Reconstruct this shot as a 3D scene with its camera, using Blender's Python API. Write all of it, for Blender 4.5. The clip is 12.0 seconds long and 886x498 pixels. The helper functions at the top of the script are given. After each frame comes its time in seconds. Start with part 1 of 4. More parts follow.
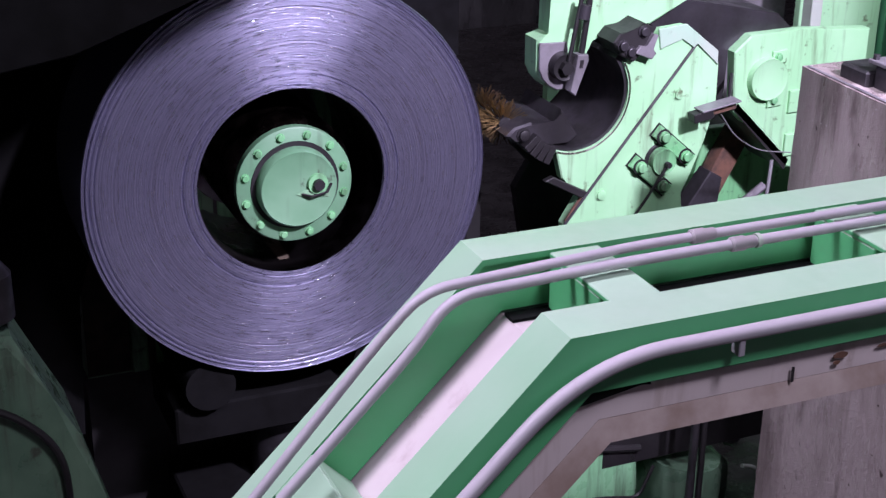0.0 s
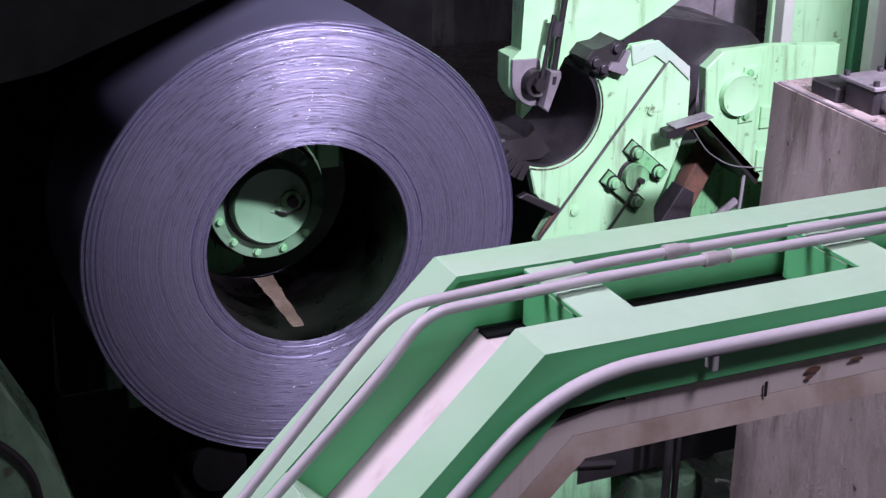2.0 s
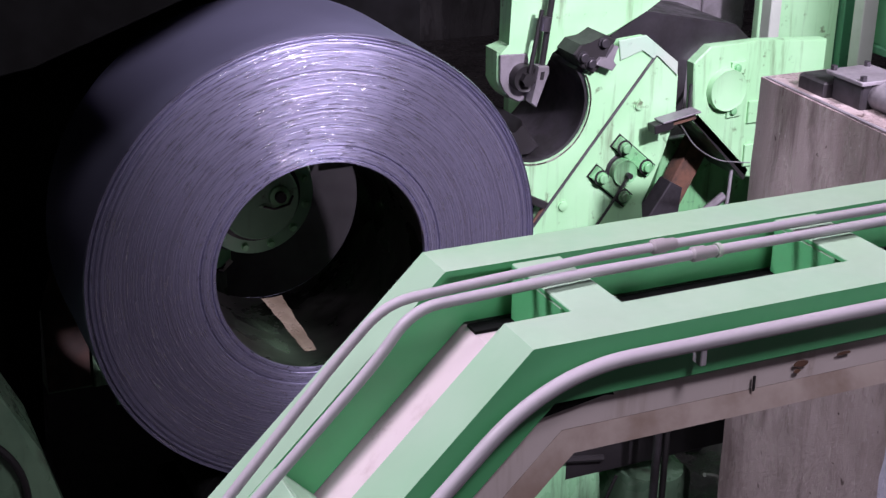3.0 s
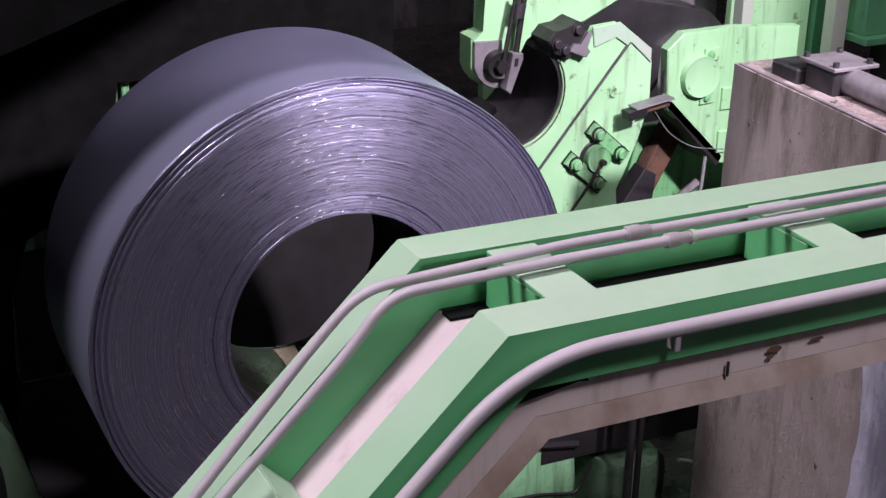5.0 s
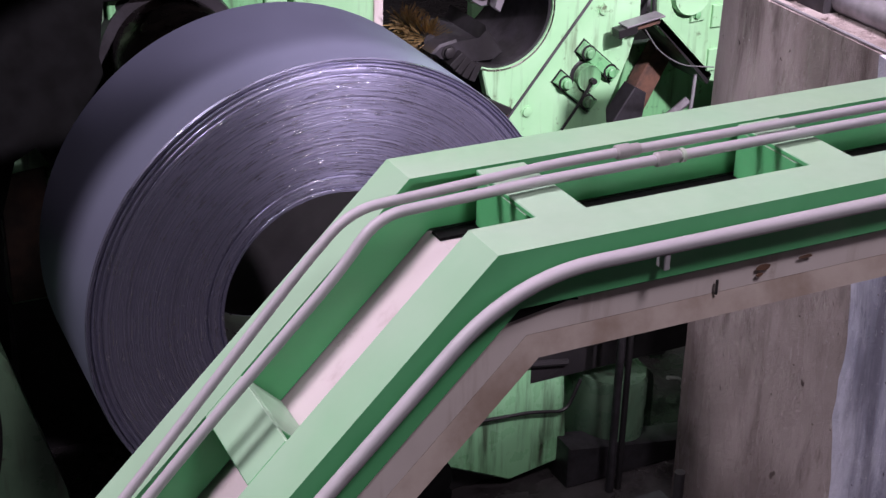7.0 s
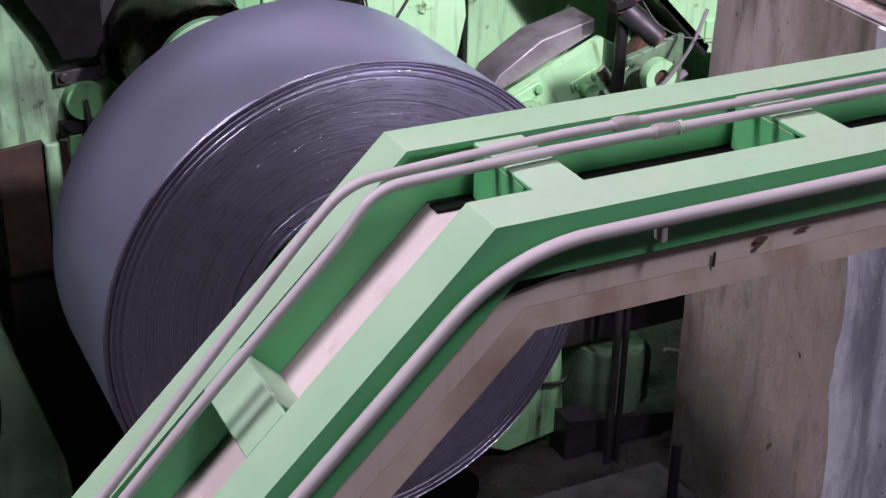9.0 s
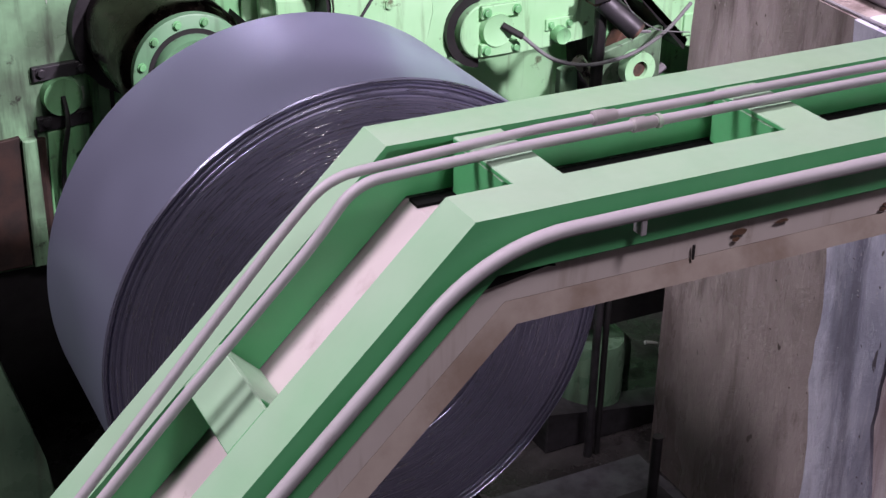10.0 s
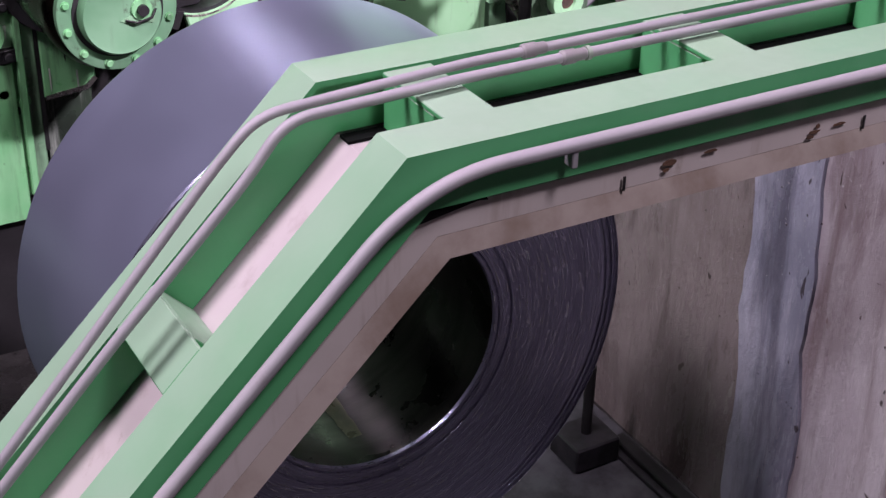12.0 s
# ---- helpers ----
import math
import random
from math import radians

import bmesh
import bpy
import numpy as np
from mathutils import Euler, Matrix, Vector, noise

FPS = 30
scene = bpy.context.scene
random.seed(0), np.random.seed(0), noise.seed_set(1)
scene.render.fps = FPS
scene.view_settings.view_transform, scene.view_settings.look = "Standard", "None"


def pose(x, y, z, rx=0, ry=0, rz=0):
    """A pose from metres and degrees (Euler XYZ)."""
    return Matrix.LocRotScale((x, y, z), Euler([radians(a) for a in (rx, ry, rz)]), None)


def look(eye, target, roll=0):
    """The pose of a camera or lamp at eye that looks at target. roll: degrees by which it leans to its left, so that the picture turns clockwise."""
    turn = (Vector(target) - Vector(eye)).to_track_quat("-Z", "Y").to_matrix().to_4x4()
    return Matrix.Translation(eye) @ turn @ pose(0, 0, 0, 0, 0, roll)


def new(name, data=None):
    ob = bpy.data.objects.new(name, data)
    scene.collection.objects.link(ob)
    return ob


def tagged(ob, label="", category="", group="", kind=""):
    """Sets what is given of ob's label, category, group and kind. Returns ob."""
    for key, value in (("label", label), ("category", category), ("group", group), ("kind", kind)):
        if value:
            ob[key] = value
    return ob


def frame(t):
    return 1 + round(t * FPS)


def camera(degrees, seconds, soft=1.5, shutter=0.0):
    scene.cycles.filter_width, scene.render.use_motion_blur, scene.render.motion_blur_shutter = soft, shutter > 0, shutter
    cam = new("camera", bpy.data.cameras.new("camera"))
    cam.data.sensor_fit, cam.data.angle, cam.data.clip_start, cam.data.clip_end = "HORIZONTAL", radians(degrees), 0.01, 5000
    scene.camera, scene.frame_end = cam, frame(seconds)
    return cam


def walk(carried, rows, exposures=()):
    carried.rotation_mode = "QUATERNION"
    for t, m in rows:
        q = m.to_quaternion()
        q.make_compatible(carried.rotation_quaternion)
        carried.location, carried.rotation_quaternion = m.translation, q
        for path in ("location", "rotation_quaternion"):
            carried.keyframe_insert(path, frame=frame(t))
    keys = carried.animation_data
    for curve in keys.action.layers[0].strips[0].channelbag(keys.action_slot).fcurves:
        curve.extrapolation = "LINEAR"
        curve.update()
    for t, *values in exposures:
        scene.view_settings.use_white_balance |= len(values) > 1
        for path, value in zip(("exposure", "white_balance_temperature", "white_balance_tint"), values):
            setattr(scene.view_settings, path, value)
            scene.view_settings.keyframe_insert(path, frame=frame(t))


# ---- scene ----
FOV = 34.0
EYE = (0.0, 0.0, 3.8)
# seconds, tilt, lean, turn
TURNS = [
    (0.0, 67.148, -0.66, -23.013), (0.5, 67.501, -0.73, -23.355), (1.0, 67.694, -0.77, -23.683),
    (1.5, 67.801, -0.80, -23.872), (2.0, 67.811, -0.83, -24.063), (2.5, 67.747, -0.87, -24.286),
    (3.0, 67.633, -0.90, -24.536), (3.2, 67.580, -0.92, -24.640), (4.8, 67.259, -1.10, -25.330),
    (5.0, 67.140, -1.11, -25.530), (5.5, 66.282, -1.13, -25.939), (6.0, 65.492, -1.12, -26.036),
    (6.5, 64.723, -1.10, -26.022), (7.0, 63.972, -1.08, -25.986), (7.5, 63.180, -1.03, -25.960),
    (7.7, 62.890, -1.02, -25.960), (9.3, 62.910, -1.00, -26.270), (9.5, 62.875, -1.00, -26.471),
    (10.0, 62.695, -1.06, -26.992), (10.5, 62.232, -1.13, -27.718), (11.0, 61.709, -1.22, -28.460),
    (11.5, 61.036, -1.30, -29.192), (12.0, 60.206, -1.36, -29.860)]
cam = camera(FOV, 12.0, soft=1.4)
walk(cam, [(t, pose(*EYE, a, b, c)) for t, a, b, c in TURNS],
     [(0.0, 0.12, 6000, 17), (2.5, 0.1, 6300, 14), (5.5, 0.0, 6850, 10), (7.5, 0.0, 6650, 11), (9.5, 0.0, 6800, 9), (12.0, 0.0, 6600, 13)])

# ---------------------------------------------------------------- light
world = bpy.data.worlds.new("world")
scene.world = world
world.use_nodes = True
world.node_tree.nodes["Background"].inputs["Color"].default_value = (0.55, 0.5, 0.62, 1)
world.node_tree.nodes["Background"].inputs["Strength"].default_value = 0.022


def lamp(name, eye, target, size, power, colour):
    data = bpy.data.lights.new(name, "AREA")
    data.shape, data.size, data.energy, data.color = "DISK", size, power, colour
    ob = new(name, data)
    ob.matrix_world = look(eye, target)
    return ob


def spot(name, eye, target, degrees, power, colour, size, blend):
    data = bpy.data.lights.new(name, "SPOT")
    data.spot_size, data.spot_blend, data.energy, data.color, data.shadow_soft_size = radians(degrees), blend, power, colour, size
    ob = new(name, data)
    ob.matrix_world = look(eye, target)
    return ob


# added unseen lamps: a flood aimed at the reel, high-bay lamps under the roof
spot("flood_lamp", (3.6, 0.0, 5.8), (2.75, 5.3, 2.85), 42, 3100, (0.99, 0.87, 1.07), 0.15, 0.3)
lamp("bay_lamp", (1.7, 3.1, 9.6), (1.7, 3.1, 0.0), 1.0, 190, (0.99, 0.90, 1.03))
lamp("bay_lamp_side", (-2.7, 2.9, 8.4), (2.4, 2.6, 1.6), 1.7, 500, (0.99, 0.90, 1.03))
lamp("bay_lamp_front", (2.2, -2.2, 9.2), (1.8, 2.8, 1.4), 1.7, 340, (0.99, 0.90, 1.03))
# unseen lamp added to lay the highlight on the coil's outer wrap
lamp("wrap_highlight_lamp", (2.7, 9.0, 5.9), (1.45, 3.3, 2.3), 0.45, 18, (0.97, 0.91, 1.05))
scene.view_settings.exposure = 0.0


# ---------------------------------------------------------------- materials
def rgba(c):
    return (*c, 1.0)


class Mat:
    """A node material with a few shorthands."""

    def __init__(self, name, rough=0.5, metal=0.0):
        self.m = bpy.data.materials.new(name)
        self.m.use_nodes = True
        self.t = self.m.node_tree
        self.b = self.t.nodes["Principled BSDF"]
        self.b.inputs["Roughness"].default_value = rough
        self.b.inputs["Metallic"].default_value = metal
        self.geo = self.node("ShaderNodeTexCoord").outputs["Object"]

    def node(self, kind, **kw):
        n = self.t.nodes.new(kind)
        for k, v in kw.items():
            n.inputs[k].default_value = v
        return n

    def link(self, a, b):
        self.t.links.new(a, b)

    def coords(self, scale):
        n = self.node("ShaderNodeMapping")
        n.inputs["Scale"].default_value = scale
        self.link(self.geo, n.inputs["Vector"])
        return n.outputs[0]

    def noise(self, scale, detail=4.0, rough=0.55, stretch=(1, 1, 1), warp=0.0):
        n = self.node("ShaderNodeTexNoise", Scale=scale, Detail=detail, Roughness=rough, Distortion=warp)
        self.link(self.coords(stretch), n.inputs["Vector"])
        return n.outputs["Fac"]

    def ramp(self, fac, lo, hi, a=0.0, b=1.0):
        n = self.node("ShaderNodeMapRange")
        n.interpolation_type = "SMOOTHSTEP"
        for k, v in zip(("From Min", "From Max", "To Min", "To Max"), (lo, hi, a, b)):
            n.inputs[k].default_value = v
        self.link(fac, n.inputs["Value"])
        return n.outputs["Result"]

    def mul(self, a, b):
        n = self.t.nodes.new("ShaderNodeMath")
        n.operation = "MULTIPLY"
        self.link(a, n.inputs[0])
        self.link(b, n.inputs[1]) if not isinstance(b, float) else setattr(n.inputs[1], "default_value", b)
        return n.outputs[0]

    def mix(self, fac, a, b):
        n = self.t.nodes.new("ShaderNodeMix")
        n.data_type = "RGBA"
        self.link(fac, n.inputs["Factor"])
        for sock, v in ((n.inputs[6], a), (n.inputs[7], b)):
            if isinstance(v, tuple):
                sock.default_value = rgba(v)
            else:
                self.link(v, sock)
        return n.outputs[2]

    def colour(self, c):
        self.link(c, self.b.inputs["Base Color"])

    def bump(self, fac, strength, dist=0.002):
        n = self.node("ShaderNodeBump", Strength=strength, Distance=dist)
        self.link(fac, n.inputs["Height"])
        self.link(n.outputs[0], self.b.inputs["Normal"])

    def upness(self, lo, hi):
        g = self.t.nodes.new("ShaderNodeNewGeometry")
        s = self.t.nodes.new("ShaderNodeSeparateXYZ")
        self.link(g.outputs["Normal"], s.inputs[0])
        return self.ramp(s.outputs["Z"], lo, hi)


def paint(name, base, worn, grime, dust=(0.60, 0.53, 0.56), dusty=0.0, streak=0.5, rough=0.42, stains=0.5):
    """Machine paint with faded patches, oil running down it and dust lying on what faces up."""
    k = Mat(name, rough)
    c = k.mix(k.ramp(k.noise(2.3, 5), 0.35, 0.7), base, worn)
    run = k.ramp(k.noise(5.0, 5, 0.6, (3.0, 3.0, 0.35)), 0.60 - 0.12 * streak, 0.78)
    c = k.mix(k.mul(run, float(min(streak, 1.0))), c, grime)
    spot = k.ramp(k.noise(11.0, 6, 0.65), 0.60, 0.72)
    c = k.mix(k.mul(spot, float(stains)), c, grime)
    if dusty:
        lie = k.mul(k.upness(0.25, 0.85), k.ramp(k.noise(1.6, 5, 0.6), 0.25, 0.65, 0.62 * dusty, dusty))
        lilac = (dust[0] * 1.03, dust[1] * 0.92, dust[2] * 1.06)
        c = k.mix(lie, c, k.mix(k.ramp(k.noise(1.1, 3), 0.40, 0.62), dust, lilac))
    k.colour(c)
    k.link(k.ramp(k.noise(9.0, 4), 0.3, 0.7, rough - 0.1, rough + 0.2), k.b.inputs["Roughness"])
    k.bump(k.noise(60.0, 4), 0.15, 0.001)
    return k.m


GREEN = paint("mint_paint", (0.31, 0.60, 0.32), (0.38, 0.66, 0.39), (0.075, 0.075, 0.04), streak=0.65, stains=0.9)
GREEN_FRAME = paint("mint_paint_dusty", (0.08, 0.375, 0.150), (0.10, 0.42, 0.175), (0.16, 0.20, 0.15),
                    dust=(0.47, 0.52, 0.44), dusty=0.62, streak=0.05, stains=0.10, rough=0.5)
GREEN_OILY = paint("oily_mint_paint", (0.15, 0.42, 0.18), (0.22, 0.48, 0.24), (0.035, 0.03, 0.025), streak=0.9, stains=0.8, rough=0.35)
GREEN_WORN = paint("worn_pale_mint_paint", (0.33, 0.52, 0.37), (0.40, 0.48, 0.40), (0.07, 0.07, 0.06), streak=0.5, stains=0.7)
GREEN_STREAKED = paint("streaked_mint_paint", (0.25, 0.56, 0.29), (0.30, 0.60, 0.34), (0.03, 0.03, 0.02), streak=1.4, stains=0.5, rough=0.3)
GREEN_GRIMY = paint("grimy_green_paint", (0.10, 0.155, 0.10), (0.27, 0.50, 0.29), (0.028, 0.024, 0.023), streak=1.3, stains=1.0, rough=0.34)
GREEN_CAP = paint("dirty_mint_paint", (0.12, 0.265, 0.145), (0.17, 0.33, 0.195), (0.05, 0.05, 0.035), streak=0.5, stains=1.0)
# murky green, darkened to hold the roll stand's shade as well as grime
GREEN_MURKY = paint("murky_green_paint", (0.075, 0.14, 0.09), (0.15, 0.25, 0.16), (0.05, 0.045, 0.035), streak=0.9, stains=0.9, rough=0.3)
GREEN_DARK = paint("deep_green_paint", (0.07, 0.25, 0.13), (0.10, 0.30, 0.16), (0.02, 0.02, 0.02), streak=0.6, stains=0.6, rough=0.4)


def steel(name, base, dark, rough, metal=1.0, grain=(1, 1, 1), scale=6.0, bump=0.1):
    k = Mat(name, rough, metal)
    k.colour(k.mix(k.ramp(k.noise(scale, 6, 0.6, grain), 0.35, 0.7), base, dark))
    k.link(k.ramp(k.noise(scale * 2, 4), 0.3, 0.7, rough - 0.08, rough + 0.12), k.b.inputs["Roughness"])
    k.bump(k.noise(scale * 9, 4, 0.6, grain), bump, 0.001)
    return k.m


DARK_STEEL = steel("oily_dark_steel", (0.07, 0.065, 0.075), (0.03, 0.028, 0.03), 0.45, 0.6)
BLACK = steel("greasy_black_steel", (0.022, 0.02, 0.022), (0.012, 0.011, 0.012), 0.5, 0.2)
GREY_STEEL = steel("grey_steel", (0.30, 0.28, 0.31), (0.16, 0.15, 0.16), 0.5, 0.5)
BRIGHT = steel("worn_bright_steel", (0.62, 0.58, 0.56), (0.35, 0.30, 0.28), 0.25, 1.0)
BRONZE = steel("oiled_mandrel_steel", (0.065, 0.05, 0.042), (0.014, 0.012, 0.012), 0.25, 1.0, (1, 0.3, 1), 5.0)
BRONZE_WIRE = steel("brown_wire", (0.30, 0.20, 0.08), (0.10, 0.07, 0.04), 0.35, 0.9)
# near-black with little gloss: shade put into the colour of blockers and gaps
SHADE_BLACK = steel("shade_black", (0.006, 0.006, 0.0065), (0.004, 0.004, 0.004), 0.9, 0.0)
SHADE_BLACK.node_tree.nodes["Principled BSDF"].inputs["Specular IOR Level"].default_value = 0.1
RUST_DARK = steel("dark_rust", (0.05, 0.026, 0.02), (0.022, 0.015, 0.013), 0.7, 0.1, scale=7.0, bump=0.3)
# tan of the reflection that is painted into the bore
BORE_REFLECTION = steel("tan_bore_reflection", (0.36, 0.30, 0.23), (0.16, 0.125, 0.09), 0.3, 0.3, (1, 0.4, 1), 6.0)
RUST = steel("rusty_plate", (0.15, 0.075, 0.048), (0.05, 0.035, 0.03), 0.75, 0.1, scale=9.0, bump=0.4)
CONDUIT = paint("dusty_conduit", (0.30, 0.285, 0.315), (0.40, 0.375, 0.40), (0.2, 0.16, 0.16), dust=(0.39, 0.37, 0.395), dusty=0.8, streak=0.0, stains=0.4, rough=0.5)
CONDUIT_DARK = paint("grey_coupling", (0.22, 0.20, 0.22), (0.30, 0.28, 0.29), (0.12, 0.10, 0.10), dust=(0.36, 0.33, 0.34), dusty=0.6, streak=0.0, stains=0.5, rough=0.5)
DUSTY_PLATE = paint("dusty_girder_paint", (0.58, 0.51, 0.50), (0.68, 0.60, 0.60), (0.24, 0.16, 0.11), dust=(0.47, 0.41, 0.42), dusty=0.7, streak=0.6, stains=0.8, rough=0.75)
RUST_DUST = steel("rusty_dusty_lip", (0.44, 0.365, 0.34), (0.26, 0.19, 0.16), 0.8, 0.0, (1, 1, 1), 5.0, 0.3)
DRIPPED = paint("dripped_black_paint", (0.02, 0.025, 0.02), (0.05, 0.08, 0.05), (0.42, 0.46, 0.40), streak=1.0, stains=0.2, rough=0.3)
WET_PLATE = steel("wet_floor_plate", (0.13, 0.125, 0.145), (0.05, 0.048, 0.055), 0.4, 0.3)
RUBBER = steel("grey_hose", (0.16, 0.16, 0.17), (0.10, 0.10, 0.10), 0.55, 0.0)
WHITE = paint("pale_post_paint", (0.44, 0.48, 0.43), (0.36, 0.40, 0.35), (0.2, 0.2, 0.17), streak=0.2, stains=0.2)


def concrete(name, base, light, stain, speck=0.5):
    k = Mat(name, 0.75)
    c = k.mix(k.ramp(k.noise(1.8, 7, 0.65, (1, 1, 0.5), 0.6), 0.34, 0.66), base, light)
    c = k.mix(k.mul(k.ramp(k.noise(2.6, 6, 0.62, (1, 1.4, 0.34), 0.8), 0.50, 0.72), 0.75), c, stain)
    c = k.mix(k.mul(k.ramp(k.noise(9.0, 6, 0.7, (1, 1, 0.35)), 0.56, 0.72), 0.45), c, stain)
    c = k.mix(k.mul(k.ramp(k.noise(3.4, 5, 0.6, (1, 1.6, 0.12), 0.4), 0.52, 0.66), 0.7), c, stain)
    c = k.mix(k.mul(k.ramp(k.noise(26.0, 5, 0.7, (1, 1, 0.10)), 0.56, 0.68), 0.5), c, light)
    c = k.mix(k.mul(k.ramp(k.noise(7.0, 6, 0.7, (1, 1, 0.6)), 0.66, 0.72), 0.6), c, (0.17, 0.085, 0.05))
    c = k.mix(k.mul(k.ramp(k.noise(24.0, 2), 0.73, 0.76), 0.9), c, (0.05, 0.03, 0.025))
    # pale specks put wet glints into the colour
    c = k.mix(k.mul(k.ramp(k.noise(70.0, 2), 0.70, 0.74), float(speck)), c, (0.62, 0.57, 0.6))
    c = k.mix(k.mul(k.ramp(k.noise(13.0, 3, 0.5, (1, 1, 0.55), 0.5), 0.705, 0.735), 0.85), c, (0.035, 0.02, 0.017))
    c = k.mix(k.mul(k.ramp(k.noise(1.1, 3, 0.5, (1, 1, 0.45)), 0.50, 0.62), 0.45), c, stain)
    k.colour(c)
    k.link(k.ramp(k.noise(5.0, 6, 0.65, (1, 1, 0.3)), 0.40, 0.64, 0.10, 0.75), k.b.inputs["Roughness"])
    k.bump(k.noise(30.0, 8, 0.75, (1, 1, 0.42)), 0.9, 0.009)
    return k.m


CONCRETE = concrete("oil_stained_concrete", (0.24, 0.195, 0.19), (0.40, 0.335, 0.335), (0.075, 0.05, 0.048))
CONCRETE_LIGHT = concrete("pale_concrete", (0.52, 0.455, 0.50), (0.72, 0.66, 0.70), (0.22, 0.15, 0.16), 0.9)
CONCRETE_BLUE = concrete("blue_grey_lime_crust", (0.36, 0.36, 0.47), (0.64, 0.62, 0.74), (0.10, 0.09, 0.13), 0.8)
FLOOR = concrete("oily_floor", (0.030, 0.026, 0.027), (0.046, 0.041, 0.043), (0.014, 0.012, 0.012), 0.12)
HALL = concrete("dark_hall_wall", (0.03, 0.028, 0.03), (0.045, 0.043, 0.045), (0.016, 0.016, 0.016), 0.0)


def wound_face():
    """Edges of the wound strip: fine rings, with light drawn out along the radius."""
    k = Mat("wound_strip_edges", 0.42, 0.82)
    sep = k.t.nodes.new("ShaderNodeSeparateXYZ")
    k.link(k.geo, sep.inputs[0])
    ln = k.t.nodes.new("ShaderNodeVectorMath")
    ln.operation = "LENGTH"
    flat = k.node("ShaderNodeMapping")
    flat.inputs["Scale"].default_value = (1, 0, 1)
    k.link(k.geo, flat.inputs["Vector"])
    k.link(flat.outputs[0], ln.inputs[0])
    ring = k.node("ShaderNodeTexNoise", Scale=130.0, Detail=3.0, Roughness=0.7)
    ring.noise_dimensions = "1D"
    k.link(ln.outputs["Value"], ring.inputs["W"])
    broad = k.node("ShaderNodeTexNoise", Scale=14.0, Detail=3.0)
    broad.noise_dimensions = "1D"
    k.link(ln.outputs["Value"], broad.inputs["W"])
    c = k.mix(k.ramp(ring.outputs["Fac"], 0.3, 0.7), (0.21, 0.205, 0.305), (0.33, 0.325, 0.46))
    c = k.mix(k.mul(k.ramp(broad.outputs["Fac"], 0.45, 0.75), 0.4), c, (0.22, 0.21, 0.29))
    k.colour(c)
    ang = k.t.nodes.new("ShaderNodeMath")
    ang.operation = "ARCTAN2"
    k.link(sep.outputs["X"], ang.inputs[0])
    k.link(sep.outputs["Z"], ang.inputs[1])
    polar = k.t.nodes.new("ShaderNodeCombineXYZ")
    k.link(k.mul(ang.outputs[0], 7.0), polar.inputs[0])
    k.link(k.mul(ln.outputs["Value"], 210.0), polar.inputs[1])
    dash = k.node("ShaderNodeTexNoise", Scale=1.0, Detail=4.0, Roughness=0.65)
    k.link(polar.outputs[0], dash.inputs["Vector"])
    k.link(k.ramp(dash.outputs["Fac"], 0.46, 0.62, 0.40, 0.24), k.b.inputs["Roughness"])
    add = k.t.nodes.new("ShaderNodeMath")
    k.link(ring.outputs["Fac"], add.inputs[0])
    k.link(k.mul(dash.outputs["Fac"], 1.3), add.inputs[1])
    k.bump(add.outputs[0], 0.7, 0.0018)
    # scuffed, shiny edges here and there that glint under the lamps
    k.link(k.ramp(dash.outputs["Fac"], 0.52, 0.60), k.b.inputs["Coat Weight"])
    k.b.inputs["Coat Roughness"].default_value = 0.10
    k.b.inputs["Coat IOR"].default_value = 3.0
    fine = k.node("ShaderNodeTexNoise", Scale=1.4, Detail=2.0, Roughness=0.6)
    k.link(polar.outputs[0], fine.inputs["Vector"])
    glint = k.node("ShaderNodeBump", Strength=1.0, Distance=0.0042)
    k.link(fine.outputs["Fac"], glint.inputs["Height"])
    k.link(glint.outputs[0], k.b.inputs["Coat Normal"])
    k.b.inputs["Anisotropic Rotation"].default_value = 0.25
    turn = k.t.nodes.new("ShaderNodeTangent")
    turn.direction_type, turn.axis = "RADIAL", "Y"
    k.link(turn.outputs[0], k.b.inputs["Tangent"])
    k.b.inputs["Anisotropic"].default_value = 0.65
    return k.m


FACE = wound_face()
def blued():
    k = Mat("blued_strip", 0.36, 0.75)
    k.colour(k.mix(k.ramp(k.noise(1.5, 3, 0.5, (1, 0.3, 1)), 0.3, 0.7), (0.40, 0.41, 0.60), (0.33, 0.34, 0.51)))
    k.link(k.ramp(k.noise(3.0, 2), 0.3, 0.7, 0.33, 0.40), k.b.inputs["Roughness"])
    return k.m


WRAP = blued()
BORE = steel("oily_bore_steel", (0.10, 0.088, 0.09), (0.055, 0.048, 0.05), 0.28, 1.0, (1, 4, 1), 3.0, 0.03)


# ---------------------------------------------------------------- mesh helpers
def link_mesh(name, bm, material, smooth=None):
    me = bpy.data.meshes.new(name)
    bmesh.ops.recalc_face_normals(bm, faces=bm.faces[:])
    bm.to_mesh(me)
    bm.free()
    me.materials.append(material)
    if smooth is not None:
        me.shade_smooth()
        me.set_sharp_from_angle(angle=radians(smooth))
    return new(name, me)


def part(name, bm, material, parent=None, label="", smooth=35):
    ob = link_mesh(name, bm, material, smooth)
    if parent:
        ob.parent = parent
    if label:
        ob["label"] = label
    return ob


def thing(name, at, label, category, group="", kind=""):
    ob = new(name)
    ob.empty_display_size = 0.1
    ob.location = at
    return tagged(ob, label, category, group, kind)


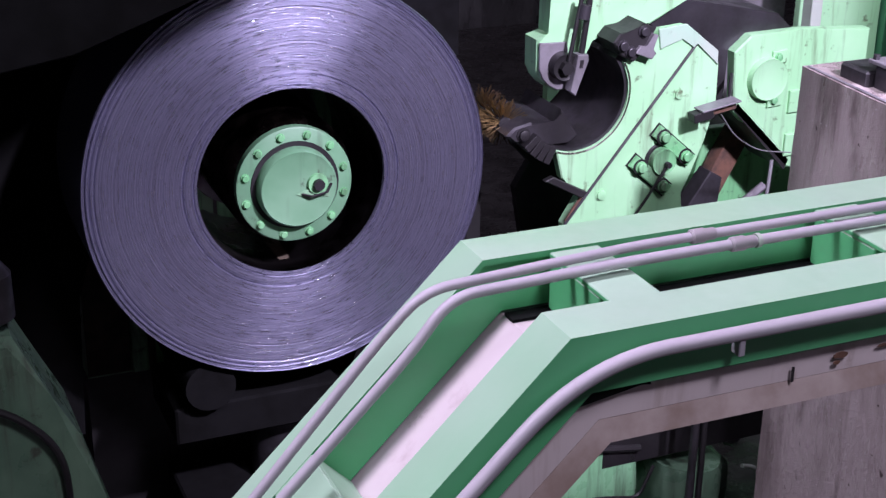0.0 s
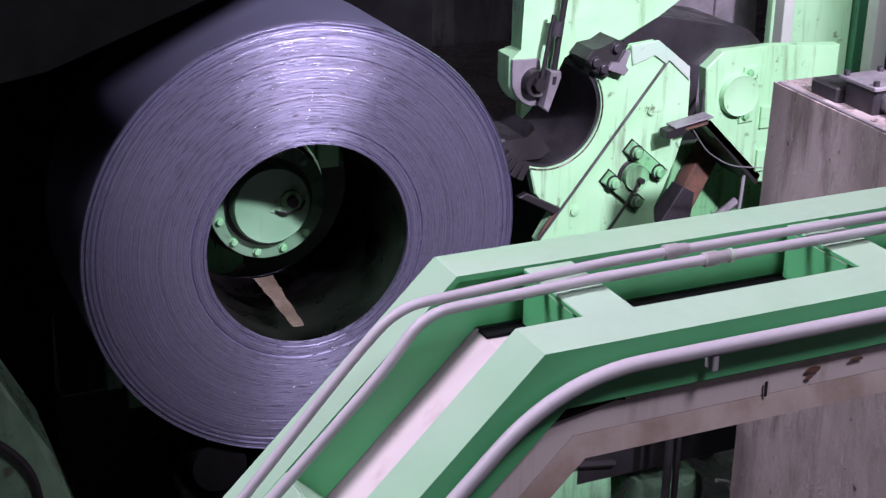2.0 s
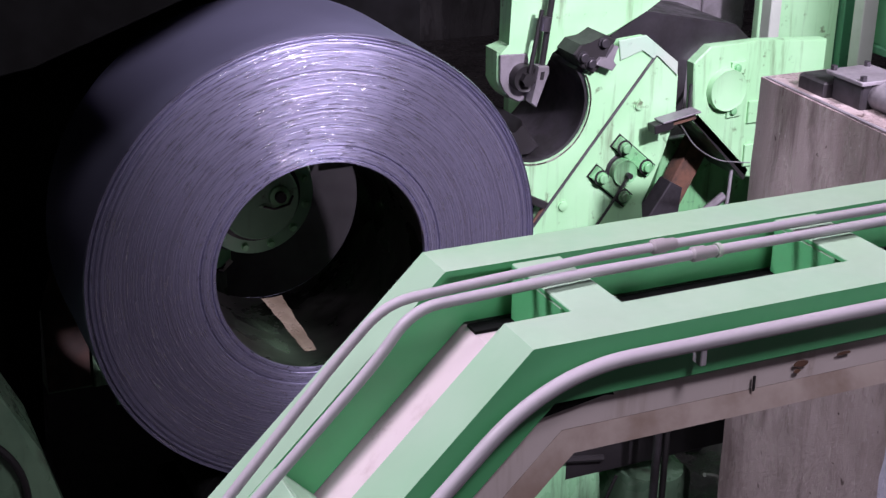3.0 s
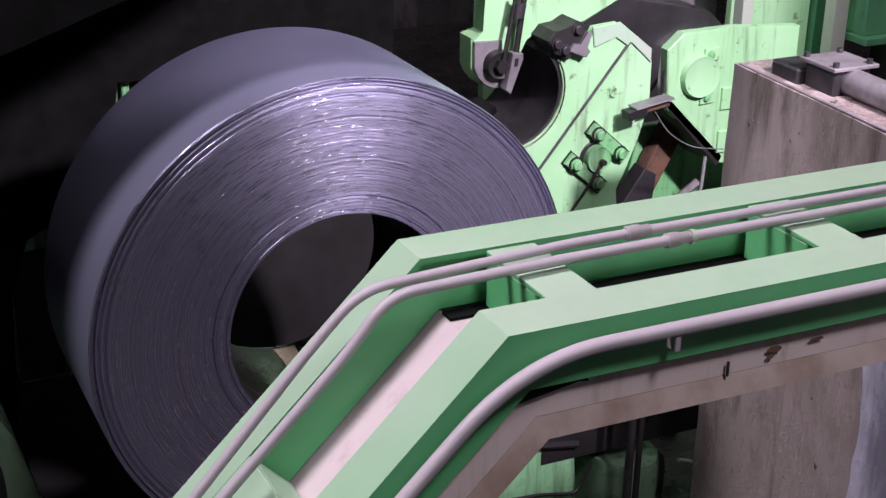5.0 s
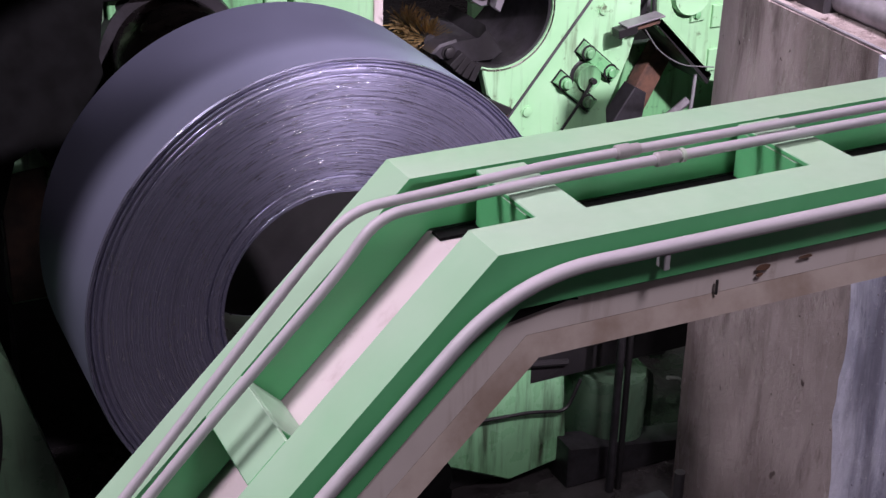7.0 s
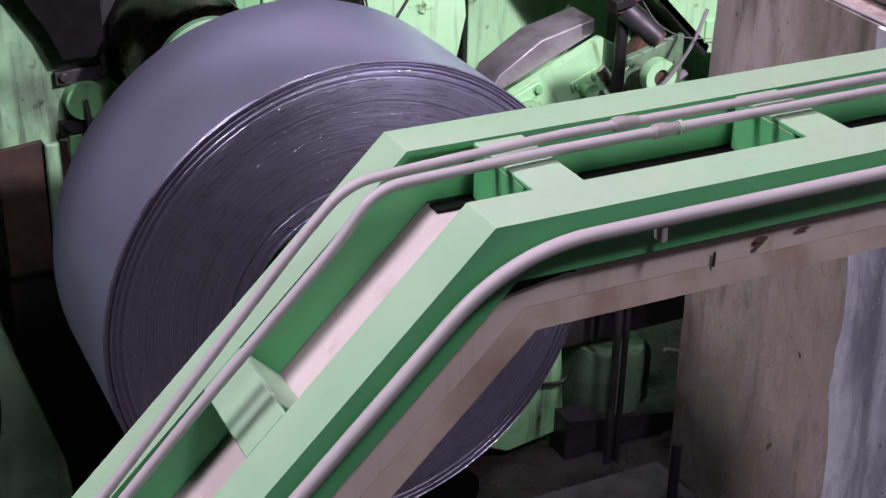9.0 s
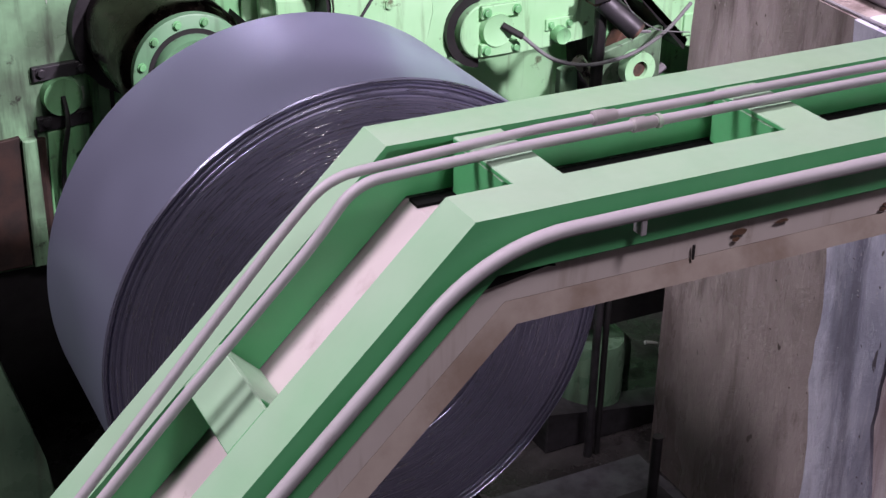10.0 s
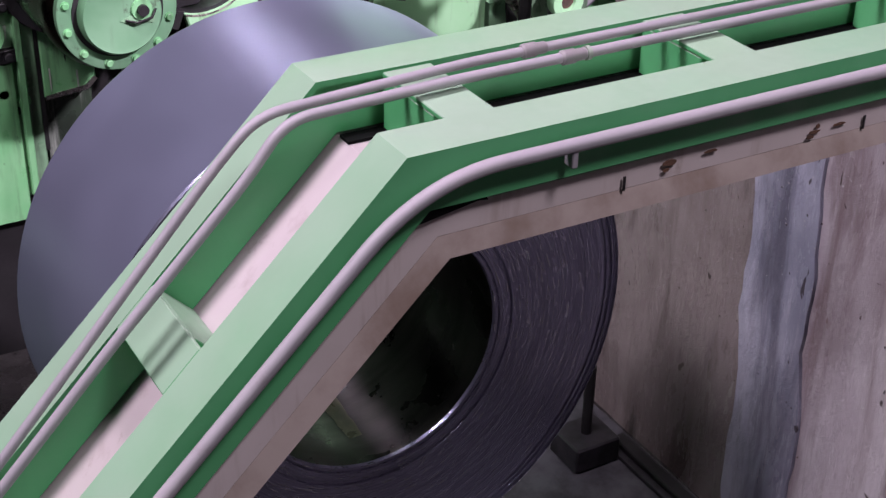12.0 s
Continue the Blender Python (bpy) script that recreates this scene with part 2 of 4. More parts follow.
def box(x0, x1, y0, y1, z0, z1, bevel=0.004, bm=None):
    bm = bm or bmesh.new()
    made = bmesh.ops.create_cube(bm, size=1.0)["verts"]
    bmesh.ops.transform(bm, matrix=Matrix.Translation(((x0 + x1) / 2, (y0 + y1) / 2, (z0 + z1) / 2)) @ Matrix.Diagonal((x1 - x0, y1 - y0, z1 - z0, 1)), verts=made)
    if bevel:
        edges = list({e for v in made for e in v.link_edges})
        bmesh.ops.bevel(bm, geom=edges, offset=bevel, segments=1, affect="EDGES")
    return bm


def plate(pts, y, depth, bevel=0.006, bm=None):
    """An outline of (x, z) in the plane y, as a plate that is depth thick away from the viewer."""
    bm = bm or bmesh.new()
    front = [bm.verts.new((x, y, z)) for x, z in pts]
    back = [bm.verts.new((x, y + depth, z)) for x, z in pts]
    f = bm.faces.new(front)
    bm.faces.new(list(reversed(back)))
    n = len(pts)
    for i in range(n):
        bm.faces.new((front[i], back[i], back[(i + 1) % n], front[(i + 1) % n]))
    if bevel:
        bmesh.ops.bevel(bm, geom=list(f.edges), offset=bevel, segments=1, affect="EDGES")
    return bm


def tube(points, r, sides=10, bm=None, caps=True):
    """A round bar along points."""
    bm = bm or bmesh.new()
    pts = [Vector(p) for p in points]
    rings, side = [], None
    for i, p in enumerate(pts):
        d = (pts[min(i + 1, len(pts) - 1)] - pts[max(i - 1, 0)]).normalized()
        if side is None:
            side = d.orthogonal().normalized()
        side = (side - d * side.dot(d)).normalized()
        up = d.cross(side)
        rings.append([bm.verts.new(p + r * (math.cos(a) * side + math.sin(a) * up)) for a in (2 * math.pi * k / sides for k in range(sides))])
    for a, b in zip(rings, rings[1:]):
        for k in range(sides):
            bm.faces.new((a[k], a[(k + 1) % sides], b[(k + 1) % sides], b[k]))
    if caps:
        bm.faces.new(rings[0])
        bm.faces.new(list(reversed(rings[-1])))
    return bm


def drum(c, profile, sides=48, bm=None, axis="y", closed=False):
    """A turned body round the y axis through c; profile: (y, radius) from front to back."""
    bm = bm or bmesh.new()
    rings = []
    for y, r in profile:
        ring = []
        for k in range(sides):
            a = 2 * math.pi * k / sides
            p = (r * math.cos(a), y, r * math.sin(a)) if axis == "y" else (y, r * math.cos(a), r * math.sin(a)) if axis == "x" else (r * math.cos(a), r * math.sin(a), y)
            ring.append(bm.verts.new(Vector(c) + Vector(p)))
        rings.append(ring)
    pairs = list(zip(rings, rings[1:])) + ([(rings[-1], rings[0])] if closed else [])
    for a, b in pairs:
        for k in range(sides):
            bm.faces.new((a[k], a[(k + 1) % sides], b[(k + 1) % sides], b[k]))
    if not closed:
        bm.faces.new(rings[0])
        bm.faces.new(list(reversed(rings[-1])))
    return bm


def bolt_head(c, r, h, sides=6):
    """A hexagon head with washer that stands towards the viewer from the plane at c."""
    bm = drum(c, [(0, r * 1.35), (-h * 0.25, r * 1.35), (-h * 0.25, r), (-h * 0.9, r), (-h, r * 0.85)][::-1], 12)
    return bm


def rounded(pts, radius, steps=6):
    """Points of a bent pipe with rounded corners."""
    out = [Vector(pts[0])]
    for a, b, c in zip(pts, pts[1:], pts[2:]):
        a, b, c = Vector(a), Vector(b), Vector(c)
        d0, d1 = (a - b), (c - b)
        k = min(radius, d0.length * 0.45, d1.length * 0.45)
        p, q = b + d0.normalized() * k, b + d1.normalized() * k
        for i in range(steps + 1):
            s = i / steps
            out.append((1 - s) ** 2 * p + 2 * s * (1 - s) * b + s * s * q)
    out.append(Vector(pts[-1]))
    return out


# ---------------------------------------------------------------- the hall
def hall():
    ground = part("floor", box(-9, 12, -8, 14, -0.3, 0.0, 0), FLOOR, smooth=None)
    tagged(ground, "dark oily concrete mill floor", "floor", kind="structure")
    # plain near-black walls and roof, added to close the hall
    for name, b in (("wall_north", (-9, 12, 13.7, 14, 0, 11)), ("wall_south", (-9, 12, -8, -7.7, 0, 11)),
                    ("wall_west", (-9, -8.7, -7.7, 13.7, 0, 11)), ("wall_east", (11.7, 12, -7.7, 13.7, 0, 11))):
        tagged(part(name, box(*b, 0), HALL, smooth=None), "plain near-black wall of the mill hall", "wall", kind="structure")
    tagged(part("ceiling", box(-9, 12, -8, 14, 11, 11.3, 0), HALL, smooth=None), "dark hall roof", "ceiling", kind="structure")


def lane_wall():
    def slab(y0, y1, x0, top0, top1, mat, name, label):
        bm = bmesh.new()
        v = [bm.verts.new(p) for p in ((x0, y0, 0), (3.6, y0, 0), (3.6, y1, 0), (x0, y1, 0), (x0, y0, top0), (3.6, y0, top0), (3.6, y1, top1), (x0, y1, top1))]
        for f in ((0, 1, 2, 3), (4, 5, 6, 7), (0, 1, 5, 4), (1, 2, 6, 5), (2, 3, 7, 6), (3, 0, 4, 7)):
            bm.faces.new([v[i] for i in f])
        bmesh.ops.subdivide_edges(bm, edges=bm.edges[:], cuts=28, use_grid_fill=True)
        for q in bm.verts:
            if 2.7 < q.co.y < 3.8:
                q.co.y += 0.022 * noise.noise((0.3, q.co.z * 2.2, 7.0)) + 0.020 * noise.noise((0.3, q.co.z * 7, 2.0)) + 0.014 * noise.noise((0.3, q.co.z * 19, 5.0)) + 0.05 * (q.co.z - 1.5)
            q.co.x += 0.012 * noise.noise(q.co * 2.3) + 0.004 * noise.noise(q.co * 9)
        return tagged(part(name, bm, mat, None, smooth=40), label, "wall", kind="structure")
    slab(3.40, 4.30, 3.30, 2.32, 2.345, CONCRETE, "wall_lane", "brown oil-stained concrete end of the lane wall")
    slab(3.06, 3.398, 3.286, 2.31, 2.32, CONCRETE_BLUE, "wall_lane_strip", "blue-grey lime-crusted strip of the lane wall")
    slab(-1.0, 3.058, 3.30, 2.25, 2.31, CONCRETE_LIGHT, "wall_lane_near", "pale rust-spotted concrete stretch of the lane wall")


def shade_hood():
    """An added light blocker over the reel, on a carriage that runs up two masts."""
    c = thing("hood", (0.0, 4.0, 3.0), "near-black hood added over the reel to block lamp light", "hood")
    part("shade_skirt", plate([(-2.0, -0.70), (0.6, -0.28), (1.31, -0.02), (1.8, 0.22), (2.3, 0.48), (2.5, 1.2), (-2.0, 1.2)], 0.0, 0.05, 0.004), SHADE_BLACK, c)
    part("shade_back", box(-2.0, 2.5, 1.66, 1.70, -0.885, 1.1), SHADE_BLACK, c)
    # hangs behind the reel only to shade the housing until the hood lifts
    part("shade_apron", plate([(-2.0, -2.4), (0.75, -2.4), (0.78, -1.75), (0.86, -1.5), (0.95, -1.45), (1.05, -1.62), (1.10, -1.75), (1.27, -1.75), (1.27, -1.30), (1.24, -1.1), (1.30, -0.73), (-2.0, -0.73)], 1.64, 0.02, 0.0), SHADE_BLACK, c, "black ragged apron added to keep lamp light off the housing")
    part("shade_roof", box(-2.0, 2.5, 0.05, 1.7, 1.1, 1.2), SHADE_BLACK, c)
    for y in (0.0, 1.5):
        part("carriage", box(-2.12, -2.0, y - 0.03, y + 0.23, 0.2, 1.2), SHADE_BLACK, c)
        mast = thing("shade_mast", (-2.22, 4.1 + y, 0.0), "added near-black mast that carries the light-blocking hood", "mast", "masts of the hood")
        part("shaft", box(-0.1, 0.1, -0.1, 0.1, 0.02, 10.6), SHADE_BLACK, mast)
        part("foot", box(-0.2, 0.2, -0.2, 0.2, 0.0, 0.02), SHADE_BLACK, mast)
    return c


# ---------------------------------------------------------------- the coil
COIL_R, BORE_R, COIL_L = 0.82, 0.378, 0.66


def steel_coil():
    coil = thing("steel_coil", (1.56, 5.115, 1.834), "tightly wound coil of blue-grey steel strip with an open bore", "steel coil")
    rnd = random.Random(4)
    sides, rings = 200, 130
    for name, y0, sign in (("end_face", 0.0, 1), ("end_face", COIL_L, -1)):
        radii = [BORE_R + (COIL_R - BORE_R) * i / rings for i in range(rings + 1)]
        prof = []
        for i, r in enumerate(radii):
            u = i / rings
            dep = 0.0005 * rnd.random() + 0.003 * noise.noise((u * 5, 3.3, 0))
            if u > 0.88:
                dep += 0.005 * (rnd.random() > 0.6)
            if 0.13 < u < 0.14 or 0.035 < u < 0.045 or 0.925 < u < 0.945 or 0.958 < u < 0.966:
                dep += 0.006
            if i in (0, rings):
                dep = 0.010
            prof.append((y0 + sign * max(dep, 0.0), r))
        bm = bmesh.new()
        prev = None
        for y, r in prof:
            ring = [bm.verts.new((r * math.cos(2 * math.pi * k / sides), y, r * math.sin(2 * math.pi * k / sides))) for k in range(sides)]
            if prev:
                for k in range(sides):
                    bm.faces.new((prev[k], prev[(k + 1) % sides], ring[(k + 1) % sides], ring[k]))
            prev = ring
        part(name, bm, FACE, coil, "purple-grey edges of hundreds of strip wraps", smooth=30)
    for name, r, mat, label in (("outer_wrap", COIL_R, WRAP, "smooth blue-grey outer wrap"), ("bore", BORE_R, BORE, "oily bronze-grey inner wrap")):
        bm = bmesh.new()
        prev = None
        for y in (0.010, 0.02, COIL_L / 2, COIL_L - 0.02, COIL_L - 0.010):
            ring = [bm.verts.new((r * math.cos(2 * math.pi * k / sides), y, r * math.sin(2 * math.pi * k / sides))) for k in range(sides)]
            if prev:
                for k in range(sides):
                    bm.faces.new((prev[k], prev[(k + 1) % sides], ring[(k + 1) % sides], ring[k]))
            prev = ring
        part(name, bm, mat, coil, label, smooth=60)
    # a reflection along the lowest line of the bore, laid in as a tan strip
    bm = bmesh.new()
    rnd = random.Random(17)
    prev = None
    for i in range(15):
        u = i / 14
        y, half = 0.13 + 0.50 * u, radians(3.2 + 3.0 * u + rnd.uniform(-0.5, 0.5))
        mid = radians(-91 + 2.5 * u)
        row = [bm.verts.new(((BORE_R - 0.002) * math.cos(mid + half * k), y, (BORE_R - 0.002) * math.sin(mid + half * k))) for k in (-1, -0.5, 0, 0.5, 1)]
        if prev:
            for k in range(4):
                bm.faces.new((prev[k], prev[k + 1], row[k + 1], row[k]))
        prev = row
    part("reflection_streak", bm, BORE_REFLECTION, coil, "tan strip standing in for a reflection in the bore")
    return coil


def coil_car():
    """The saddle that carries the coil; it runs on the floor below it."""
    car = thing("coil_car", (1.56, 5.115, 0.0), "coil car with a saddle, near-black for the shade under the coil", "coil car")
    # carriage, rollers and saddle hold the darkness below the coil in their colour
    part("carriage", box(-0.45, 0.45, 0.08, 0.6, 0.08, 0.34, 0.01), SHADE_BLACK, car)
    for s in (-1, 1):
        part("wheel", drum((s * 0.40, 0.34, 0.09), [(-0.03, 0.08), (-0.025, 0.09), (0.025, 0.09), (0.03, 0.08)], 20, axis="x"), DARK_STEEL, car)
    lift = thing("saddle_lift", (1.56, 5.115, 0.0), "lifting saddle of the coil car, near-black in place of shade", "coil saddle")
    for s in (-1, 1):
        part("saddle_roller", tube([(s * 0.36, 0.04, 0.98), (s * 0.36, 0.62, 0.98)], 0.105, 20), SHADE_BLACK, lift)
    part("saddle", box(-0.5, 0.5, 0.1, 0.56, 0.70, 0.87, 0.01), SHADE_BLACK, lift)
    part("ram", tube([(0, 0.34, 0.36), (0, 0.34, 0.72)], 0.12, 24), DARK_STEEL, lift)
    return car, lift


# ---------------------------------------------------------------- the mandrel and its stand
AXIS = (1.56, 1.834)


def mandrel():
    x, z = AXIS
    m = thing("mandrel", (x, 5.1, z), "oily steel reel mandrel with a green bolted end cap", "mandrel")
    part("barrel", drum((0, 0, 0), [(0.03, 0.225), (0.05, 0.245), (0.09, 0.262), (0.9, 0.262)], 64), BRONZE, m, "oily bronze-grey barrel")
    part("end_ring", drum((0, 0, 0), [(-0.012, 0.228), (-0.008, 0.234), (0.028, 0.234)], 64), GREEN_CAP, m, "green flange ring with oil marks")
    part("cap", drum((0, 0, 0), [(-0.062, 0.135), (-0.066, 0.150), (-0.055, 0.158), (-0.012, 0.160)], 56), GREEN_CAP, m, "raised green cap")
    part("cap_groove", drum((0, 0, 0), [(-0.016, 0.160), (-0.016, 0.178), (-0.008, 0.180)], 56), BLACK, m)
    for k in range(12):
        a = radians(15 + 30 * k)
        part("bolt", bolt_head((0.206 * math.cos(a), -0.012, 0.206 * math.sin(a)), 0.013, 0.016), GREEN_OILY, m)
    part("grease_fitting", tube([(0.075, -0.064, 0.015), (0.075, -0.095, 0.015)], 0.022, 14), DARK_STEEL, m)
    part("fitting_ring", drum((0.075, -0.064, 0.015), [(-0.012, 0.030), (-0.012, 0.040), (0, 0.042)], 20), GREEN_OILY, m)
    part("lock_wire", tube([(0.01, -0.07, -0.02), (0.05, -0.085, -0.03), (0.11, -0.08, -0.02), (0.13, -0.07, 0.01)], 0.005, 6), BLACK, m)
    part("grease_smear", plate([(-0.01, -0.02), (0.02, -0.035), (0.06, -0.045), (0.085, -0.035), (0.12, -0.045), (0.125, -0.02), (0.10, -0.012), (0.12, 0.02), (0.095, 0.05), (0.07, 0.055), (0.10, 0.02), (0.08, -0.01), (0.03, -0.005)], -0.0675, 0.002, 0.0), GREEN_GRIMY, m)
    return m


def reel_housing():
    """Green plates of the reel stand behind the mandrel."""
    y = 5.75
    h = thing("reel_housing", (1.4, y, 0.0), "oil-streaked green reel housing of bolted plates", "reel housing")
    def local(pts):
        return [(a - 1.4, b) for a, b in pts]
    part("side_plate", plate(local([(0.80, 0.80), (1.394, 0.80), (1.400, 2.75), (0.80, 2.75)]), 0.0, 0.5, 0.008), GREEN_GRIMY, h, "green plate with black oil runs")
    part("face_plate", plate(local([(1.41, 1.245), (1.60, 1.265), (1.64, 1.30), (1.64, 1.6), (1.985, 1.75), (1.985, 2.75), (1.41, 2.75)]), 0.0, 0.45, 0.008), GREEN_OILY, h, "green plate round the mandrel")
    for x0, x1 in ((1.995, 2.095), (2.125, 2.50)):
        part("cover_plate", plate(local([(x0, 1.70), (x1, 1.70), (x1, 2.08), (x0, 2.08)]), 0.0, 0.3, 0.006), GREEN, h, "clean mint green cover plate")
    part("seam", plate(local([(1.388, 1.0), (1.410, 1.0), (1.410, 2.75), (1.400, 2.75)]), 0.004, 0.1, 0.0), BLACK, h, "black open seam")
    part("edge_rib", plate(local([(1.301, 0.82), (1.334, 0.82), (1.345, 2.7), (1.312, 2.7)]), -0.035, 0.035, 0.006), GREEN_OILY, h, "worn green rib")
    part("edge_rib", plate(local([(0.99, 0.82), (1.06, 0.82), (1.06, 1.41), (1.00, 1.41)]), -0.05, 0.05, 0.008), GREEN_GRIMY, h)
    part("rust_panel", plate(local([(0.80, 0.82), (0.985, 0.82), (0.995, 1.42), (0.80, 1.40)]), -0.02, 0.02, 0.004), RUST_DARK, h, "dark rust-brown panel under the clamps")
    part("drip_panel", plate(local([(1.425, 0.62), (1.64, 0.62), (1.64, 1.225), (1.425, 1.215)]), 0.09, 0.02, 0.003), DRIPPED, h, "black panel with pale streaks of coolant")
    part("panel_edge", plate(local([(1.415, 1.235), (1.60, 1.253), (1.645, 1.295), (1.63, 1.31), (1.59, 1.275), (1.415, 1.255)]), -0.006, 0.006, 0.0), BRIGHT, h, "bright worn edge")
    rnd = random.Random(31)
    for k in range(34):
        x, z = rnd.choice((rnd.uniform(1.05, 1.37), rnd.uniform(1.42, 1.62))), rnd.uniform(1.24, 2.2)
        a, b = rnd.uniform(0.003, 0.008), rnd.uniform(0.02, 0.09)
        part("oil_run", plate([(x - 1.4 - a, z), (x - 1.4 + a, z), (x - 1.4 + a * 0.8, z - b), (x - 1.4, z - b - 0.02), (x - 1.4 - a * 0.7, z - b)], -0.0035, 0.003, 0.0), BLACK if k % 3 else WHITE, h, "dried run of oil" if k % 3 else "pale dried drip")
    part("grey_strip", plate(local([(2.505, 1.70), (2.55, 1.70), (2.55, 2.06), (2.505, 2.06)]), 0.01, 0.2, 0.003), DUSTY_PLATE, h)
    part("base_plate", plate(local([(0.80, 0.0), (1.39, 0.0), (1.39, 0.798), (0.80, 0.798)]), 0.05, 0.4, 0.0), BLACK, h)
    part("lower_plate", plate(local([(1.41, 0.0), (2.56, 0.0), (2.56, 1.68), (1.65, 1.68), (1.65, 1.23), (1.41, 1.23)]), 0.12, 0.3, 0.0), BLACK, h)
    part("bearing_collar", drum((0.16, 0.0, 1.834), [(-0.04, 0.29), (-0.045, 0.31), (0.0, 0.32)], 56), DARK_STEEL, h)
    for z0, z1 in ((1.66, 1.72), (1.44, 1.50)):
        strip = part("clamp_strip", plate(local([(1.075, z0 - 0.01), (1.305, z0), (1.308, z1), (1.075, z1 - 0.01)]), -0.03, 0.03, 0.004), DARK_STEEL, h)
        for x in (1.11, 1.275):
            part("bolt", bolt_head((x - 1.4, -0.03, (z0 + z1) / 2), 0.018, 0.02), DARK_STEEL, strip)
    part("pin_end", drum((1.185 - 1.4, 0, 1.578), [(-0.05, 0.07), (-0.055, 0.08), (0, 0.085)][::1], 28), GREEN_OILY, h)
    part("hose", tube(rounded([(1.185 - 1.4, -0.05, 1.58), (1.185 - 1.4, -0.12, 1.5), (1.15 - 1.4, -0.08, 1.3), (1.13 - 1.4, -0.06, 0.8)], 0.08), 0.011, 8), BLACK, h)
    part("drip_plate", plate(local([(1.085, 0.7), (1.29, 0.7), (1.288, 1.435), (1.11, 1.42)]), -0.02, 0.02, 0.003), GREEN_OILY, h)
    part("rust_edge", tube([(1.075 - 1.4, -0.02, 0.82), (1.078 - 1.4, -0.02, 1.40)], 0.022, 8), RUST_DARK, h, "rust-brown edge bar")
    for x, z in ((1.315, 1.863), (1.32, 1.25), (1.24, 1.30)):
        part("bolt", bolt_head((x - 1.4, 0, z), 0.024, 0.02), GREEN_OILY, h)
    return h


# ---------------------------------------------------------------- belt wrapper
def arc(cx, cz, r, a0, a1, n=18):
    return [(cx + r * math.cos(radians(a0 + (a1 - a0) * i / n)), cz + r * math.sin(radians(a0 + (a1 - a0) * i / n))) for i in range(n + 1)]


WRAP_C = (2.905, 1.985)


def belt_wrapper():
    y = 5.3
    x0, z0 = WRAP_C
    w = thing("belt_wrapper", (x0, y, z0), "green belt wrapper yoke with a black half-round mouth", "belt wrapper")
    loc = lambda pts: [(a - x0, b - z0) for a, b in pts]
    mouth = arc(0, 0, 0.25, 32, -112)
    body = loc([(3.247, 2.176), (3.305, 2.244), (3.428, 2.253), (3.602, 2.117), (3.610, 2.058), (3.619, 1.867), (3.567, 1.706), (3.507, 1.554), (3.46, 1.47), (3.49, 1.31), (3.33, 1.02), (2.93, 1.02), (2.864, 1.397), (2.938, 1.518), (2.846, 1.617)])
    part("side_plate", plate(list(reversed(mouth)) + body, 0, 0.05, 0.006), GREEN, w, "mint green side plate with oil smears")
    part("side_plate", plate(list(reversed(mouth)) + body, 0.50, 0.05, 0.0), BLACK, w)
    # lining of the mouth
    inner, outer = arc(0, 0, 0.235, 40, -118, 24), arc(0, 0, 0.262, 40, -118, 24)
    part("mouth_lining", plate(inner + outer[::-1], 0.012, 0.50, 0.0), DARK_STEEL, w, "black greasy curved lining")
    part("cover_strip", tube([(3.485 - x0, -0.004, 2.166 - z0), (2.867 - x0, -0.004, 1.396 - z0)], 0.007, 8), DARK_STEEL, w)
    # four-bolt bearing block, turned with the yoke's edge
    c = Vector((3.344 - x0, 0, 1.642 - z0))
    d, e = Vector((0.755, 0, -0.655)).normalized(), Vector((0.656, 0, 0.755)).normalized()
    q = lambda a, b: (c.x + d.x * a + e.x * b, c.z + d.z * a + e.z * b)
    for s in (-1, 1):
        bar = part("clamp_bar", plate([q(-0.125, s * 0.085 - 0.03), q(0.125, s * 0.085 - 0.03), q(0.125, s * 0.085 + 0.03), q(-0.125, s * 0.085 + 0.03)], -0.025, 0.022, 0.004), GREEN_OILY, w)
        # oversized black backing and washers draw the gap shadows round bars and bolts
        part("gap_shade_plate", plate([q(-0.134, s * 0.085 - 0.037), q(0.134, s * 0.085 - 0.037), q(0.134, s * 0.085 + 0.037), q(-0.134, s * 0.085 + 0.037)], -0.003, 0.002, 0.0), BLACK, bar)
        for a in (-0.08, 0.08):
            p = q(a, s * 0.085)
            part("washer", drum((p[0], -0.025, p[1]), [(-0.003, 0.036), (0.0, 0.037)], 20), BLACK, bar)
            part("bolt", bolt_head((p[0], -0.028, p[1]), 0.021, 0.024), GREEN_OILY, bar)
    part("pin_end", drum(c, [(-0.035, 0.050), (-0.04, 0.060), (0, 0.066)], 28), GREEN_OILY, w, "green pin end smeared with black grease")
    part("grease_ring", drum(c, [(-0.006, 0.078), (0, 0.084)], 28), BLACK, w)
    part("nipple", tube([(c.x + 0.012, -0.04, c.z - 0.01), (c.x + 0.012, -0.065, c.z - 0.01)], 0.014, 8), BLACK, w)
    part("grease_pipe", tube(rounded([(c.x + 0.01, -0.05, c.z - 0.01), (c.x - 0.05, -0.03, c.z - 0.13), (c.x - 0.16, -0.012, c.z - 0.30)], 0.05), 0.007, 6), BLACK, w)
    for x, z in ((3.415, 1.942), (3.047, 1.514)):
        part("bolt", bolt_head((x - x0, 0, z - z0), 0.022, 0.012), GREEN, w)
    part("clamp", plate(loc([(3.05, 2.215), (3.085, 2.255), (3.15, 2.262), (3.20, 2.290), (3.26, 2.262), (3.20, 2.16), (3.155, 2.12), (3.09, 2.155)]), -0.03, 0.16, 0.006), BLACK, w, "black greasy clamp block")
